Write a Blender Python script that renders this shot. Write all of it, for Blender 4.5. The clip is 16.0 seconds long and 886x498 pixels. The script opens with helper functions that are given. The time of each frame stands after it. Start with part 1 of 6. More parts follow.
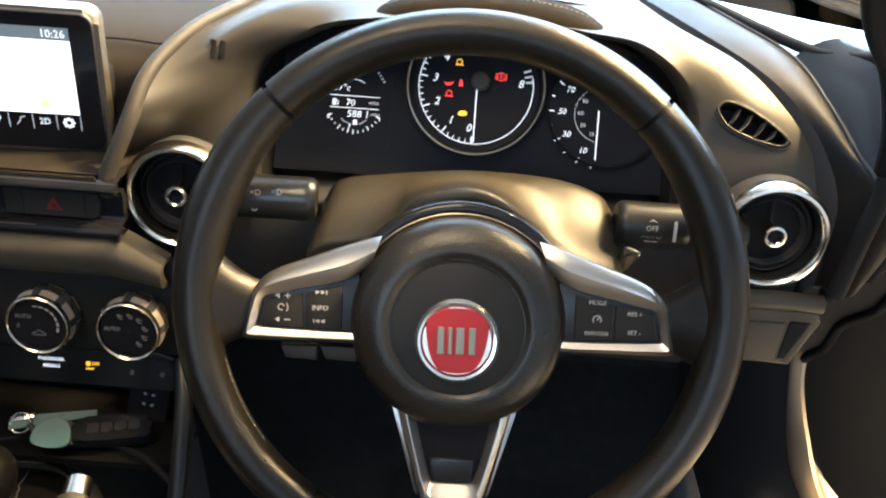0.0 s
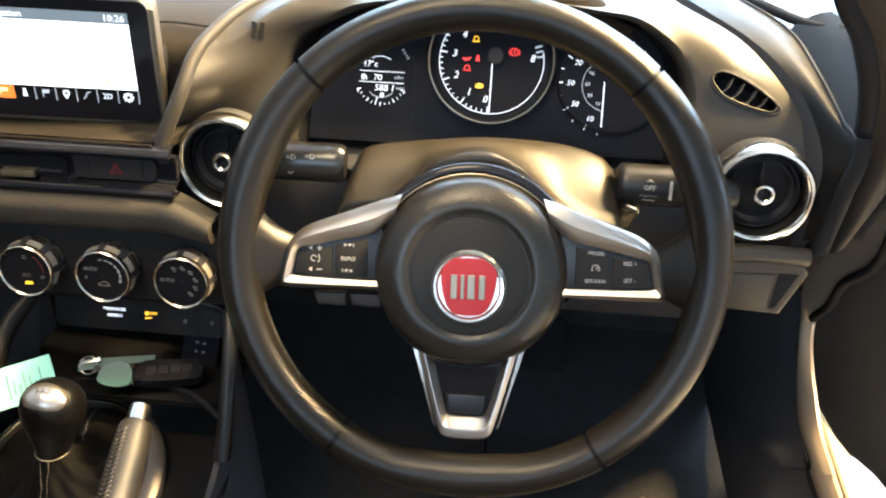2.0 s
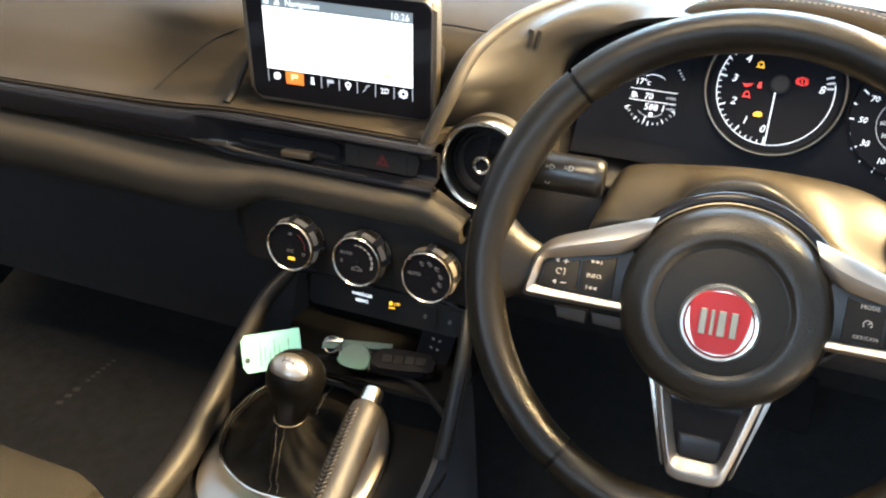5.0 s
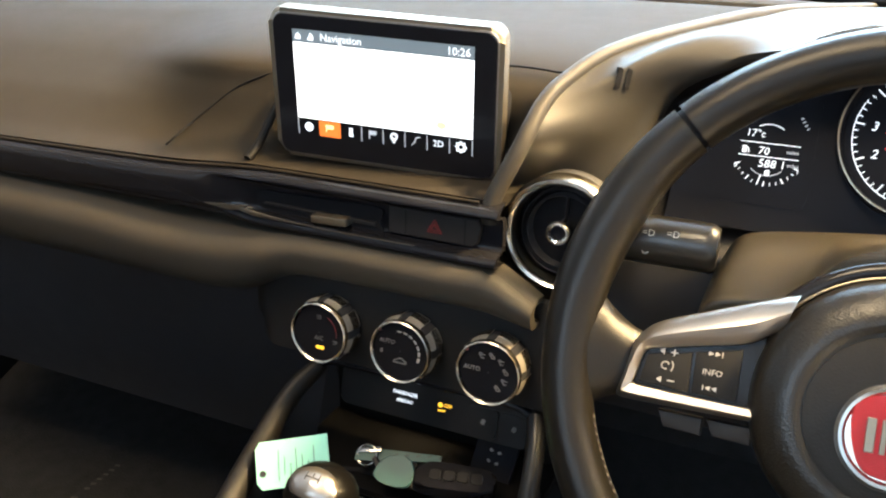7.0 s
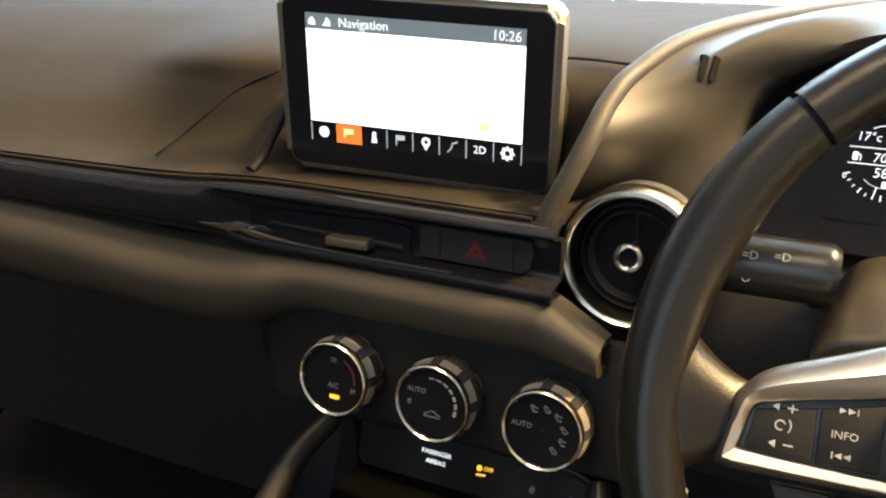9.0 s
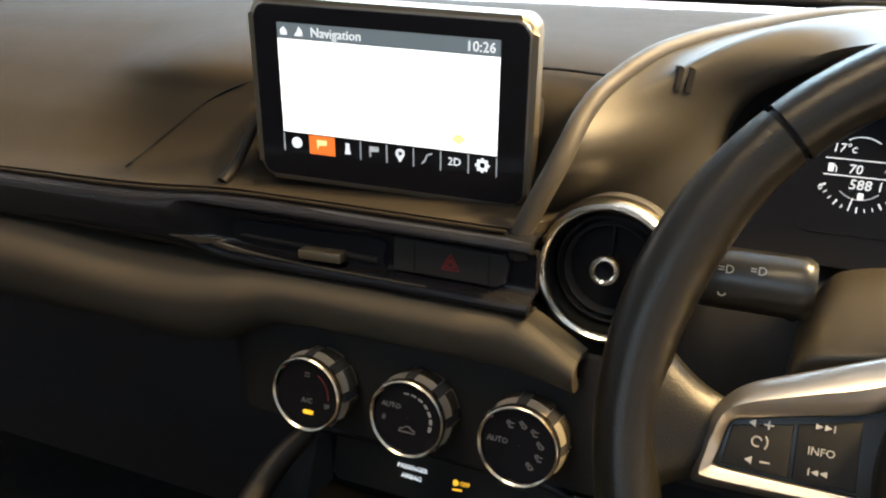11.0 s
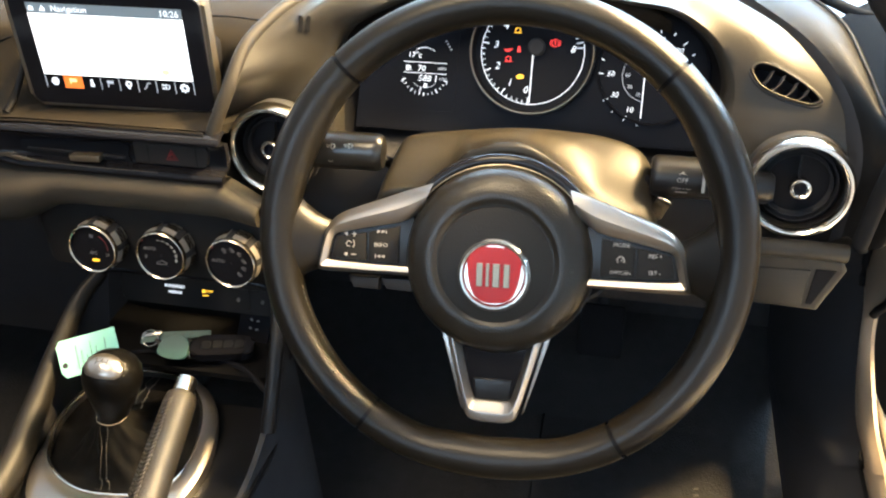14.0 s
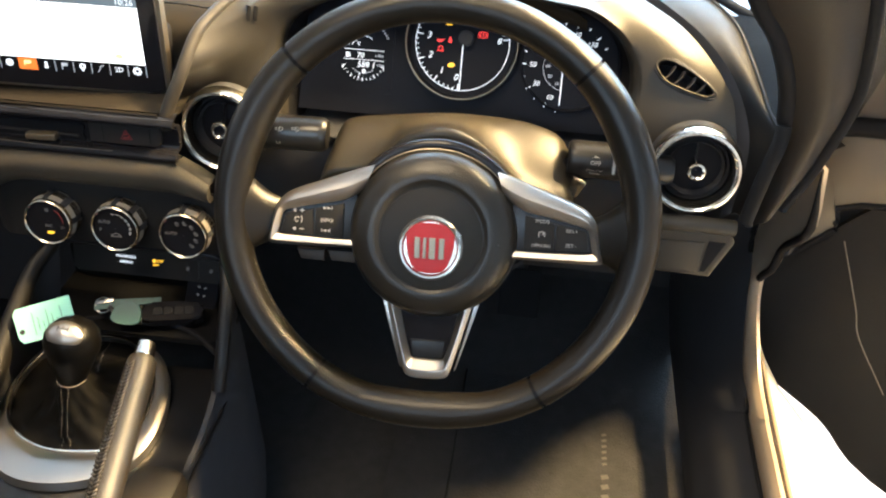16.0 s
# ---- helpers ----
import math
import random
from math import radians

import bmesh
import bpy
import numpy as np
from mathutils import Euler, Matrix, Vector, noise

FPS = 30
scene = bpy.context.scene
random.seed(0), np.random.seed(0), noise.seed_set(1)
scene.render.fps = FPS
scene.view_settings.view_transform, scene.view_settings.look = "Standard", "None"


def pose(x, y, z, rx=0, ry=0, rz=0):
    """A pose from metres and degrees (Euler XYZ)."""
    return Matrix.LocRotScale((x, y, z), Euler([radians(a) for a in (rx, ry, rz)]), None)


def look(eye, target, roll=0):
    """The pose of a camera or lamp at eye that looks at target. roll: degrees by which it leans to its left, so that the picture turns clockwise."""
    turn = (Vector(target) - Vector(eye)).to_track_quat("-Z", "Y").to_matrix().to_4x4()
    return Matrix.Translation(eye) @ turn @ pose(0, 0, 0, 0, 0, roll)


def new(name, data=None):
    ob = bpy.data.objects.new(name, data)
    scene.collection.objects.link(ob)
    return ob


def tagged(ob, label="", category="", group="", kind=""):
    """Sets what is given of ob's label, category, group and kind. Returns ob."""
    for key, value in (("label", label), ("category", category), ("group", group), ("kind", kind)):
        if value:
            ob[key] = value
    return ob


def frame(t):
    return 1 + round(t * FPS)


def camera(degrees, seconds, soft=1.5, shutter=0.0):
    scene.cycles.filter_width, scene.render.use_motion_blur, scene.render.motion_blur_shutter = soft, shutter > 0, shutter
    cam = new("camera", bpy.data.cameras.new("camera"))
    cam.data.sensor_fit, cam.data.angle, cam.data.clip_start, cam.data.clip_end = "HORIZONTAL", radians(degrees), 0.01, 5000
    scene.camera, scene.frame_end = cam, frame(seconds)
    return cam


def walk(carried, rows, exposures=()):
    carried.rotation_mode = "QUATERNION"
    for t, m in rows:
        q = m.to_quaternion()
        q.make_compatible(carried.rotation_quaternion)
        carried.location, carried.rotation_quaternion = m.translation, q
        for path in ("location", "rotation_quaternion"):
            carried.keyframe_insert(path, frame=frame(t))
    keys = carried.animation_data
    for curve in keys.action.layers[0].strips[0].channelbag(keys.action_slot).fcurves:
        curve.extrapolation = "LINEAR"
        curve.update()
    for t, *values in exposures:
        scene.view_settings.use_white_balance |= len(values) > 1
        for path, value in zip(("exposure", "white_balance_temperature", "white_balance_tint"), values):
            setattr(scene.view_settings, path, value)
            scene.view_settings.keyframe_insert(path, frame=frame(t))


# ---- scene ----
cam = camera(52.34, 16.0, soft=2.2)
PATH = [
    (0, (-0.0010, -0.4862, 0.9050), (-0.0129, 0.0390, 0.6151), 3.67),
    (0.5, (0.0124, -0.5185, 0.9114), (0.0115, 0.0039, 0.6163), 3.86),
    (1, (0.0192, -0.5347, 0.9209), (0.0037, -0.0132, 0.6247), 2.48),
    (1.5, (0.0224, -0.5496, 0.9220), (-0.0117, -0.0278, 0.6278), 2.28),
    (2, (0.0295, -0.5540, 0.9204), (-0.0166, -0.0358, 0.6214), 1.67),
    (2.5, (0.0282, -0.5627, 0.9233), (-0.0477, -0.0445, 0.6306), 1.73),
    (3, (0.0301, -0.5731, 0.9209), (-0.0888, -0.0664, 0.6223), 2.36),
    (3.5, (0.0317, -0.5734, 0.9229), (-0.1154, -0.0743, 0.6241), 2.68),
    (4, (0.0313, -0.5709, 0.9233), (-0.1364, -0.0801, 0.6218), 1.99),
    (6.5, (-0.0197, -0.4778, 0.8506), (-0.2495, 0.0203, 0.6074), 0.76),
    (7, (-0.0424, -0.4470, 0.8321), (-0.2755, 0.0568, 0.6044), 0.50),
    (7.5, (-0.0623, -0.4229, 0.8157), (-0.3029, 0.0826, 0.5999), 0.22),
    (8, (-0.0742, -0.4083, 0.8065), (-0.3175, 0.0968, 0.5925), 0.49),
    (8.5, (-0.0881, -0.3897, 0.7929), (-0.3301, 0.1187, 0.5856), 0.66),
    (9, (-0.0953, -0.3661, 0.7836), (-0.3428, 0.1423, 0.5831), 0.34),
    (11.5, (-0.0951, -0.3574, 0.7896), (-0.3229, 0.1605, 0.5898), 0.77),
    (12, (-0.0548, -0.4101, 0.8184), (-0.2664, 0.1041, 0.5929), 0.43),
    (12.5, (-0.0099, -0.4861, 0.8590), (-0.1987, 0.0270, 0.6118), -0.23),
    (13, (0.0475, -0.5550, 0.9228), (-0.1167, -0.0505, 0.6427), -0.74),
    (13.5, (0.0715, -0.5580, 0.9286), (-0.0679, -0.0575, 0.6284), -1.17),
    (14, (0.0864, -0.5591, 0.9352), (-0.0277, -0.0585, 0.6248), -1.05),
    (14.5, (0.0924, -0.5670, 0.9441), (-0.0044, -0.0674, 0.6261), -0.50),
    (15, (0.0908, -0.5788, 0.9606), (0.0070, -0.0833, 0.6328), -0.24),
    (15.5, (0.0862, -0.5963, 0.9779), (0.0168, -0.1031, 0.6434), 0.92),
    (16, (0.0769, -0.6181, 0.9867), (0.0225, -0.1226, 0.6527), 2.43),
]
EXPOSURES = [(0, -0.10, 5850), (0.5, 0.22, 5950), (1.0, 0.38, 5850), (4.0, 0.38, 5900), (6.5, 0.29, 5950), (8.0, -0.04, 6250), (9.0, -0.12, 6300), (11.5, -0.42, 6250), (12.5, -0.38, 6100), (13.0, -0.30, 6050), (13.5, 0.06, 6000), (14.0, 0.22, 5950), (16, 0.12, 5950)]
walk(cam, [(t, look(eye, target, roll)) for t, eye, target, roll in PATH], [(t, stops, kelvin, 10) for t, stops, kelvin in EXPOSURES])

# ---- world and light ----
world = bpy.data.worlds.new("showroom_sky")
scene.world = world
world.use_nodes = True
wn = world.node_tree
sky = wn.nodes.new("ShaderNodeTexSky")
sky.sky_type = "NISHITA"
sky.sun_disc = False
sky.sun_elevation, sky.sun_rotation = radians(35), radians(20)
wn.links.new(sky.outputs["Color"], wn.nodes["Background"].inputs["Color"])
wn.nodes["Background"].inputs["Strength"].default_value = 0.05


def area_lamp(name, eye, target, sx, sy, watts, colour):
    """A rectangular lamp that shines from eye towards target."""
    data = bpy.data.lights.new(name, "AREA")
    data.shape, data.size, data.size_y = "RECTANGLE", sx, sy
    data.energy, data.color = watts, colour
    ob = new(name, data)
    ob.matrix_world = look(eye, target)
    return ob


# ---- lamps of the room and an added rear fill ----
area_lamp("window_daylight", (0.6, 3.60, 2.35), (0.5, 0.0, 0.9), 10.0, 3.1, 2450, (0.60, 0.82, 1.0))
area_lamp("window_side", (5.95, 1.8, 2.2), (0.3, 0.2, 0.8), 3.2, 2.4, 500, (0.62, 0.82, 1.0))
# added cool fill behind the camera to lift the blacks; no window there
area_lamp("rear_fill", (-1.0, -4.95, 2.2), (0.0, 0.0, 0.7), 3.0, 1.8, 95, (0.62, 0.82, 1.0))
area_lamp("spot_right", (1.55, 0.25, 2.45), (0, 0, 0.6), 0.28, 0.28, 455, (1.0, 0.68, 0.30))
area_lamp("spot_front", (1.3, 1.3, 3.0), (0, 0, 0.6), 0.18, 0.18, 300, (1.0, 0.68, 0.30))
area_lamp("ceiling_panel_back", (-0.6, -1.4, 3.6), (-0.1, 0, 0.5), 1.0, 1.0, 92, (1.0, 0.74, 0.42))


# ---- materials ----
def mat(name, colour, rough=0.5, metal=0.0, bump=0.0, scale=400.0, vary=0.15, rough_vary=0.08, coat=0.0, emit=None, power=0.0, ior=1.5, wear=12.0, spec=0.5):
    """A surface with fine relief (scale, bump) and broad variation (wear) of colour and gloss."""
    m = bpy.data.materials.new(name)
    m.use_nodes = True
    nt = m.node_tree
    b = nt.nodes["Principled BSDF"]
    b.inputs["Base Color"].default_value = (*colour, 1)
    b.inputs["Roughness"].default_value = rough
    b.inputs["Metallic"].default_value = metal
    b.inputs["Coat Weight"].default_value = coat
    b.inputs["Coat Roughness"].default_value = 0.05
    b.inputs["IOR"].default_value = ior
    b.inputs["Specular IOR Level"].default_value = spec
    co = nt.nodes.new("ShaderNodeTexCoord")
    if vary > 0 or rough_vary > 0:
        n1 = nt.nodes.new("ShaderNodeTexNoise")
        n1.inputs["Scale"].default_value, n1.inputs["Detail"].default_value = wear, 6
        nt.links.new(co.outputs["Object"], n1.inputs["Vector"])
        mix = nt.nodes.new("ShaderNodeMix")
        mix.data_type = "RGBA"
        mix.inputs["A"].default_value = (*[c * (1 - vary) for c in colour], 1)
        mix.inputs["B"].default_value = (*[min(1, c * (1 + vary)) for c in colour], 1)
        nt.links.new(n1.outputs["Fac"], mix.inputs["Factor"])
        nt.links.new(mix.outputs["Result"], b.inputs["Base Color"])
        mr = nt.nodes.new("ShaderNodeMapRange")
        mr.inputs["To Min"].default_value = max(0.02, rough - rough_vary)
        mr.inputs["To Max"].default_value = min(1, rough + rough_vary)
        n2 = nt.nodes.new("ShaderNodeTexNoise")
        n2.inputs["Scale"].default_value, n2.inputs["Detail"].default_value = wear * 4, 4
        nt.links.new(co.outputs["Object"], n2.inputs["Vector"])
        nt.links.new(n2.outputs["Fac"], mr.inputs["Value"])
        nt.links.new(mr.outputs["Result"], b.inputs["Roughness"])
    if bump > 0:
        v = nt.nodes.new("ShaderNodeTexVoronoi")
        v.feature = "SMOOTH_F1"
        v.inputs["Scale"].default_value = scale
        nt.links.new(co.outputs["Object"], v.inputs["Vector"])
        bp = nt.nodes.new("ShaderNodeBump")
        bp.inputs["Strength"].default_value, bp.inputs["Distance"].default_value = bump, 0.0006
        nt.links.new(v.outputs["Distance"], bp.inputs["Height"])
        nt.links.new(bp.outputs["Normal"], b.inputs["Normal"])
    if emit:
        b.inputs["Emission Color"].default_value = (*emit, 1)
        b.inputs["Emission Strength"].default_value = power
    return m


PAD = mat("grained_dash_vinyl", (0.0185, 0.0158, 0.0125), 0.75, bump=0.16, scale=1500, vary=0.10, spec=0.03)
POD = mat("soft_touch_plastic", (0.0225, 0.0202, 0.0165), 0.46, bump=0.08, scale=1800, vary=0.07, rough_vary=0.03, wear=6, spec=0.29)
SHROUD = mat("shroud_plastic", (0.025, 0.021, 0.0145), 0.42, bump=0.06, scale=1600, vary=0.05, rough_vary=0.03, wear=6, spec=0.30)
LOWPAD = mat("stitched_lower_vinyl", (0.033, 0.0285, 0.0225), 0.62, bump=0.16, scale=1500, vary=0.10, spec=0.18)
BLACK = mat("matt_black_plastic", (0.032, 0.032, 0.035), 0.60, bump=0.15, scale=1400, spec=0.16)
SATIN_BLACK = mat("satin_black_plastic", (0.0072, 0.0072, 0.0080), 0.32, bump=0.06, scale=1600, spec=0.35)
# blue in this black stands in for haze over the dials
DIAL = mat("hazed_dial_black", (0.009, 0.0095, 0.013), 0.45, vary=0.1, spec=0.06)
COVER = mat("corner_cover_plastic", (0.007, 0.008, 0.010), 0.20, bump=0.03, scale=1500, vary=0.03, rough_vary=0.02, wear=4)
# shadow on the dash end is put into this dark vinyl colour
SIDE = mat("shaded_side_vinyl", (0.0048, 0.0046, 0.0047), 0.50, bump=0.12, scale=1500, vary=0.08, spec=0.12)
SLIDER = mat("bronze_satin_plastic", (0.13, 0.105, 0.070), 0.40, metal=0.6, vary=0.05)
LIP = mat("satin_trim_lip", (0.10, 0.085, 0.065), 0.36, metal=0.7, vary=0.05)
# pad vinyl made lighter to imitate the light along the ridge
RIDGE_VINYL = mat("lit_ridge_vinyl", (0.025, 0.0215, 0.0165), 0.55, bump=0.14, scale=1500, vary=0.08, spec=0.25)
STALK_PRINT = mat("bright_print", (0.62, 0.58, 0.50), 0.6)
SWITCH = mat("switch_plastic", (0.018, 0.0165, 0.016), 0.50, bump=0.06, scale=1600, vary=0.10, spec=0.18)
KNOB = mat("gear_knob_leather", (0.0022, 0.0021, 0.0020), 0.30, bump=0.20, scale=1400, vary=0.12, rough_vary=0.06, spec=0.12)
TEAL_DARK = mat("dark_teal_plastic", (0.015, 0.060, 0.056), 0.50, vary=0.12, bump=0.1, scale=700)
RIB = mat("pale_ribbed_grip", (0.50, 0.46, 0.40), 0.42, metal=0.75, vary=0.06)
GLOSS = mat("piano_black", (0.008, 0.008, 0.010), 0.05, rough_vary=0.02, wear=30, spec=0.22)
LEATHER = mat("wheel_leather", (0.0064, 0.0056, 0.0044), 0.28, bump=0.22, scale=1500, vary=0.05, rough_vary=0.012, wear=8, spec=0.27)
HUB = mat("airbag_vinyl", (0.0125, 0.0107, 0.0080), 0.28, bump=0.34, scale=900, vary=0.04, rough_vary=0.004, spec=0.36)
HUB_FLAT = mat("airbag_centre_vinyl", (0.0100, 0.0088, 0.0070), 0.45, bump=0.2, scale=1000, vary=0.04, rough_vary=0.01, spec=0.20)
SILVER = mat("satin_silver_paint", (0.41, 0.38, 0.345), 0.30, metal=0.95, rough_vary=0.01, vary=0.03, wear=5)
# warm tint stands in for the golden lamp reflections on chrome
WARM_CHROME = mat("chrome", (0.80, 0.75, 0.67), 0.18, metal=1.0, vary=0.04, rough_vary=0.04, wear=60)
DARK_CHROME = mat("smoked_chrome", (0.35, 0.33, 0.30), 0.18, metal=1.0)
CAP = mat("brown_hood_leather", (0.010, 0.0085, 0.0068), 0.72, bump=0.3, scale=1500, spec=0.01)
RED = mat("red_enamel", (0.30, 0.012, 0.014), 0.34, spec=0.3, bump=0.25, scale=1600, vary=0.12)
CARPET = mat("black_carpet", (0.029, 0.0285, 0.029), 0.95, bump=1.0, scale=500, vary=0.35, wear=60, spec=0.1)
RUBBER = mat("black_rubber_seal", (0.012, 0.012, 0.013), 0.7, bump=0.3, scale=800, spec=0.03)
# gold tint imitates warm lamp light on the display's silver frame
CASE = mat("gold_tinted_frame", (0.25, 0.215, 0.16), 0.34, metal=0.85, vary=0.05)
GRIP = mat("grip_leather", (0.0150, 0.0118, 0.0078), 0.48, bump=0.35, scale=1300, vary=0.16, spec=0.42)
RAIL = mat("rail_vinyl", (0.0062, 0.0053, 0.0042), 0.52, bump=0.2, scale=1300, vary=0.12, spec=0.24)
# console plastic darkened to imitate shade inside the storage recess
RECESS = mat("shaded_recess_plastic", (0.0042, 0.0042, 0.0046), 0.55, bump=0.1, scale=1400, vary=0.1, spec=0.08)
SEAT = mat("seat_cloth", (0.011, 0.0100, 0.0085), 0.85, bump=0.5, scale=700, vary=0.15, spec=0.1)
KNEE = mat("knee_panel_vinyl", (0.023, 0.020, 0.016), 0.5, bump=0.15, scale=1500, spec=0.3)
STALK = mat("stalk_plastic", (0.016, 0.014, 0.0105), 0.29, bump=0.04, scale=1500, vary=0.03, rough_vary=0.01, spec=0.6)
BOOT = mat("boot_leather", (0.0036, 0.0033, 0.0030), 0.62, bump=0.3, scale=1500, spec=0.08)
# black plastic; its depth also stands in for shade inside openings
VOID = mat("black_plastic_and_opening_shade", (0.010, 0.010, 0.0115), 0.6, spec=0.03)
TAN = mat("grey_door_vinyl", (0.080, 0.068, 0.053), 0.5, bump=0.4, scale=900)
PILLAR = mat("dark_pillar_plastic", (0.018, 0.0145, 0.0115), 0.60, bump=0.3, scale=1000, vary=0.08, spec=0.25)
PAINT = mat("white_car_paint", (0.80, 0.79, 0.76), 0.22, coat=0.8, vary=0.03, rough_vary=0.04)
# body white with warm shade mixed into the colour
SHADED_PAINT = mat("shaded_white_paint", (0.30, 0.235, 0.17), 0.42, vary=0.10)
TEAL = mat("teal_card", (0.27, 0.62, 0.52), 0.6, vary=0.06, bump=0.1, scale=900)
INK = mat("black_ink", (0.02, 0.03, 0.03), 0.7)
THREAD = mat("pale_thread", (0.30, 0.27, 0.23), 0.8)
DARK_THREAD = mat("grey_thread", (0.16, 0.14, 0.11), 0.8)
STEEL = mat("key_steel", (0.32, 0.31, 0.29), 0.25, metal=1.0)
PRINT = mat("white_print", (0.34, 0.33, 0.31), 0.6)
PRINT_DIM = mat("grey_print", (0.13, 0.125, 0.12), 0.6)
# gold of the lamps is mixed into the rim's colour
WARM_RIM_METAL = mat("warm_tinted_knob_rim", (0.56, 0.50, 0.41), 0.26, metal=1.0, vary=0.03, rough_vary=0.03)
CARBON = mat("soft_black_panel", (0.014, 0.0135, 0.0135), 0.62, bump=0.15, scale=1400, spec=0.12)
HAZARD_RED = mat("red_print", (0.15, 0.012, 0.012), 0.5)
MAT_TEXT = mat("embroidered_grey", (0.052, 0.049, 0.046), 0.9)
GLOW_WHITE = mat("lit_white", (0.6, 0.6, 0.6), 0.5, emit=(0.92, 0.97, 1.0), power=1.1)
GLOW_DIM = mat("lit_white_dim", (0.4, 0.4, 0.4), 0.5, emit=(0.85, 0.92, 1.0), power=0.45)
GLOW_RED = mat("lit_red", (0.5, 0.02, 0.02), 0.5, emit=(1.0, 0.05, 0.04), power=1.4)
GLOW_AMBER = mat("lit_amber", (0.5, 0.3, 0.02), 0.5, emit=(1.0, 0.52, 0.03), power=1.5)
GLOW_SCREEN = mat("lit_map", (0.8, 0.8, 0.8), 0.4, emit=(1.0, 0.98, 0.93), power=1.7, vary=0)
GLOW_HEADER = mat("lit_header", (0.1, 0.12, 0.13), 0.4, emit=(0.22, 0.27, 0.30), power=0.55)
GLOW_ORANGE = mat("lit_orange", (0.5, 0.1, 0.02), 0.4, emit=(1.0, 0.22, 0.03), power=1.1)
GLOW_YELLOW = mat("lit_yellow", (0.6, 0.4, 0.1), 0.4, emit=(1.0, 0.82, 0.36), power=1.4)
WALL = mat("showroom_wall_paint", (0.33, 0.34, 0.36), 0.8, vary=0.08, wear=1.5)
FLOOR_TILE = mat("showroom_floor_tile", (0.24, 0.22, 0.20), 0.4, vary=0.15, wear=2)
GLASS = bpy.data.materials.new("windscreen_glass")
GLASS.use_nodes = True
gb = GLASS.node_tree.nodes["Principled BSDF"]
gb.inputs["Base Color"].default_value = (0.93, 0.97, 0.96, 1)
gb.inputs["Transmission Weight"].default_value, gb.inputs["Roughness"].default_value, gb.inputs["IOR"].default_value = 1.0, 0.0, 1.45
gb.inputs["Specular IOR Level"].default_value = 0.3


# ---- mesh helpers ----
def part(name, bm, material, parent=None, label="", at=None, smooth=True):
    """Links a bmesh as one mesh object, under parent if one is given."""
    me = bpy.data.meshes.new(name)
    bmesh.ops.recalc_face_normals(bm, faces=bm.faces[:])
    bm.to_mesh(me)
    bm.free()
    me.materials.append(material)
    if smooth:
        me.shade_smooth()
        me.set_sharp_from_angle(angle=radians(38))
        for p in me.polygons:
            if len(p.vertices) > 4:
                p.use_smooth = False
    ob = new(name, me)
    if parent:
        ob.parent = parent
    if at is not None:
        ob.matrix_basis = at
    if label:
        tagged(ob, label)
    return ob


def thing(name, label, category, group="", at=None, kind=""):
    ob = new(name)
    ob.empty_display_size = 0.02
    if at is not None:
        ob.matrix_basis = at
    return tagged(ob, label, category, group, kind)


def cr(pts, n, closed=False):
    """n points along a smooth curve through pts."""
    p = [Vector(q) for q in pts]
    m = len(p)
    out = []
    spans = m if closed else m - 1
    for i in range(n):
        u = spans * i / (n if closed else n - 1)
        k = min(int(u), spans - 1)
        f = u - k
        if closed:
            a, b, c, d = p[(k - 1) % m], p[k % m], p[(k + 1) % m], p[(k + 2) % m]
        else:
            b, c = p[k], p[k + 1]
            a = p[k - 1] if k else 2 * b - c
            d = p[k + 2] if k + 2 < m else 2 * c - b
        out.append(0.5 * (2 * b + (c - a) * f + (2 * a - 5 * b + 4 * c - d) * f * f + (3 * b - a - 3 * c + d) * f ** 3))
    return out


def grid(rows, closed_u=False, closed_v=False, back=None):
    """A surface through rows of points; back, an offset, gives it thickness."""
    bm = bmesh.new()
    vs = [[bm.verts.new(p) for p in r] for r in rows]
    nu, nv = len(rows), len(rows[0])
    for i in range(nu if closed_u else nu - 1):
        for j in range(nv if closed_v else nv - 1):
            bm.faces.new((vs[i][j], vs[(i + 1) % nu][j], vs[(i + 1) % nu][(j + 1) % nv], vs[i][(j + 1) % nv]))
    if back:
        off = Vector(back)
        bs_ = [[bm.verts.new(Vector(p) + off) for p in r] for r in rows]
        for i in range(nu if closed_u else nu - 1):
            for j in range(nv if closed_v else nv - 1):
                bm.faces.new((bs_[i][j], bs_[i][(j + 1) % nv], bs_[(i + 1) % nu][(j + 1) % nv], bs_[(i + 1) % nu][j]))
        if not closed_u:
            for i, k in ((0, 0), (nu - 1, 0)):
                for j in range(nv if closed_v else nv - 1):
                    bm.faces.new((vs[i][j], vs[i][(j + 1) % nv], bs_[i][(j + 1) % nv], bs_[i][j]))
        if not closed_v:
            for j in (0, nv - 1):
                for i in range(nu if closed_u else nu - 1):
                    bm.faces.new((vs[i][j], bs_[i][j], bs_[(i + 1) % nu][j], vs[(i + 1) % nu][j]))
    return bm


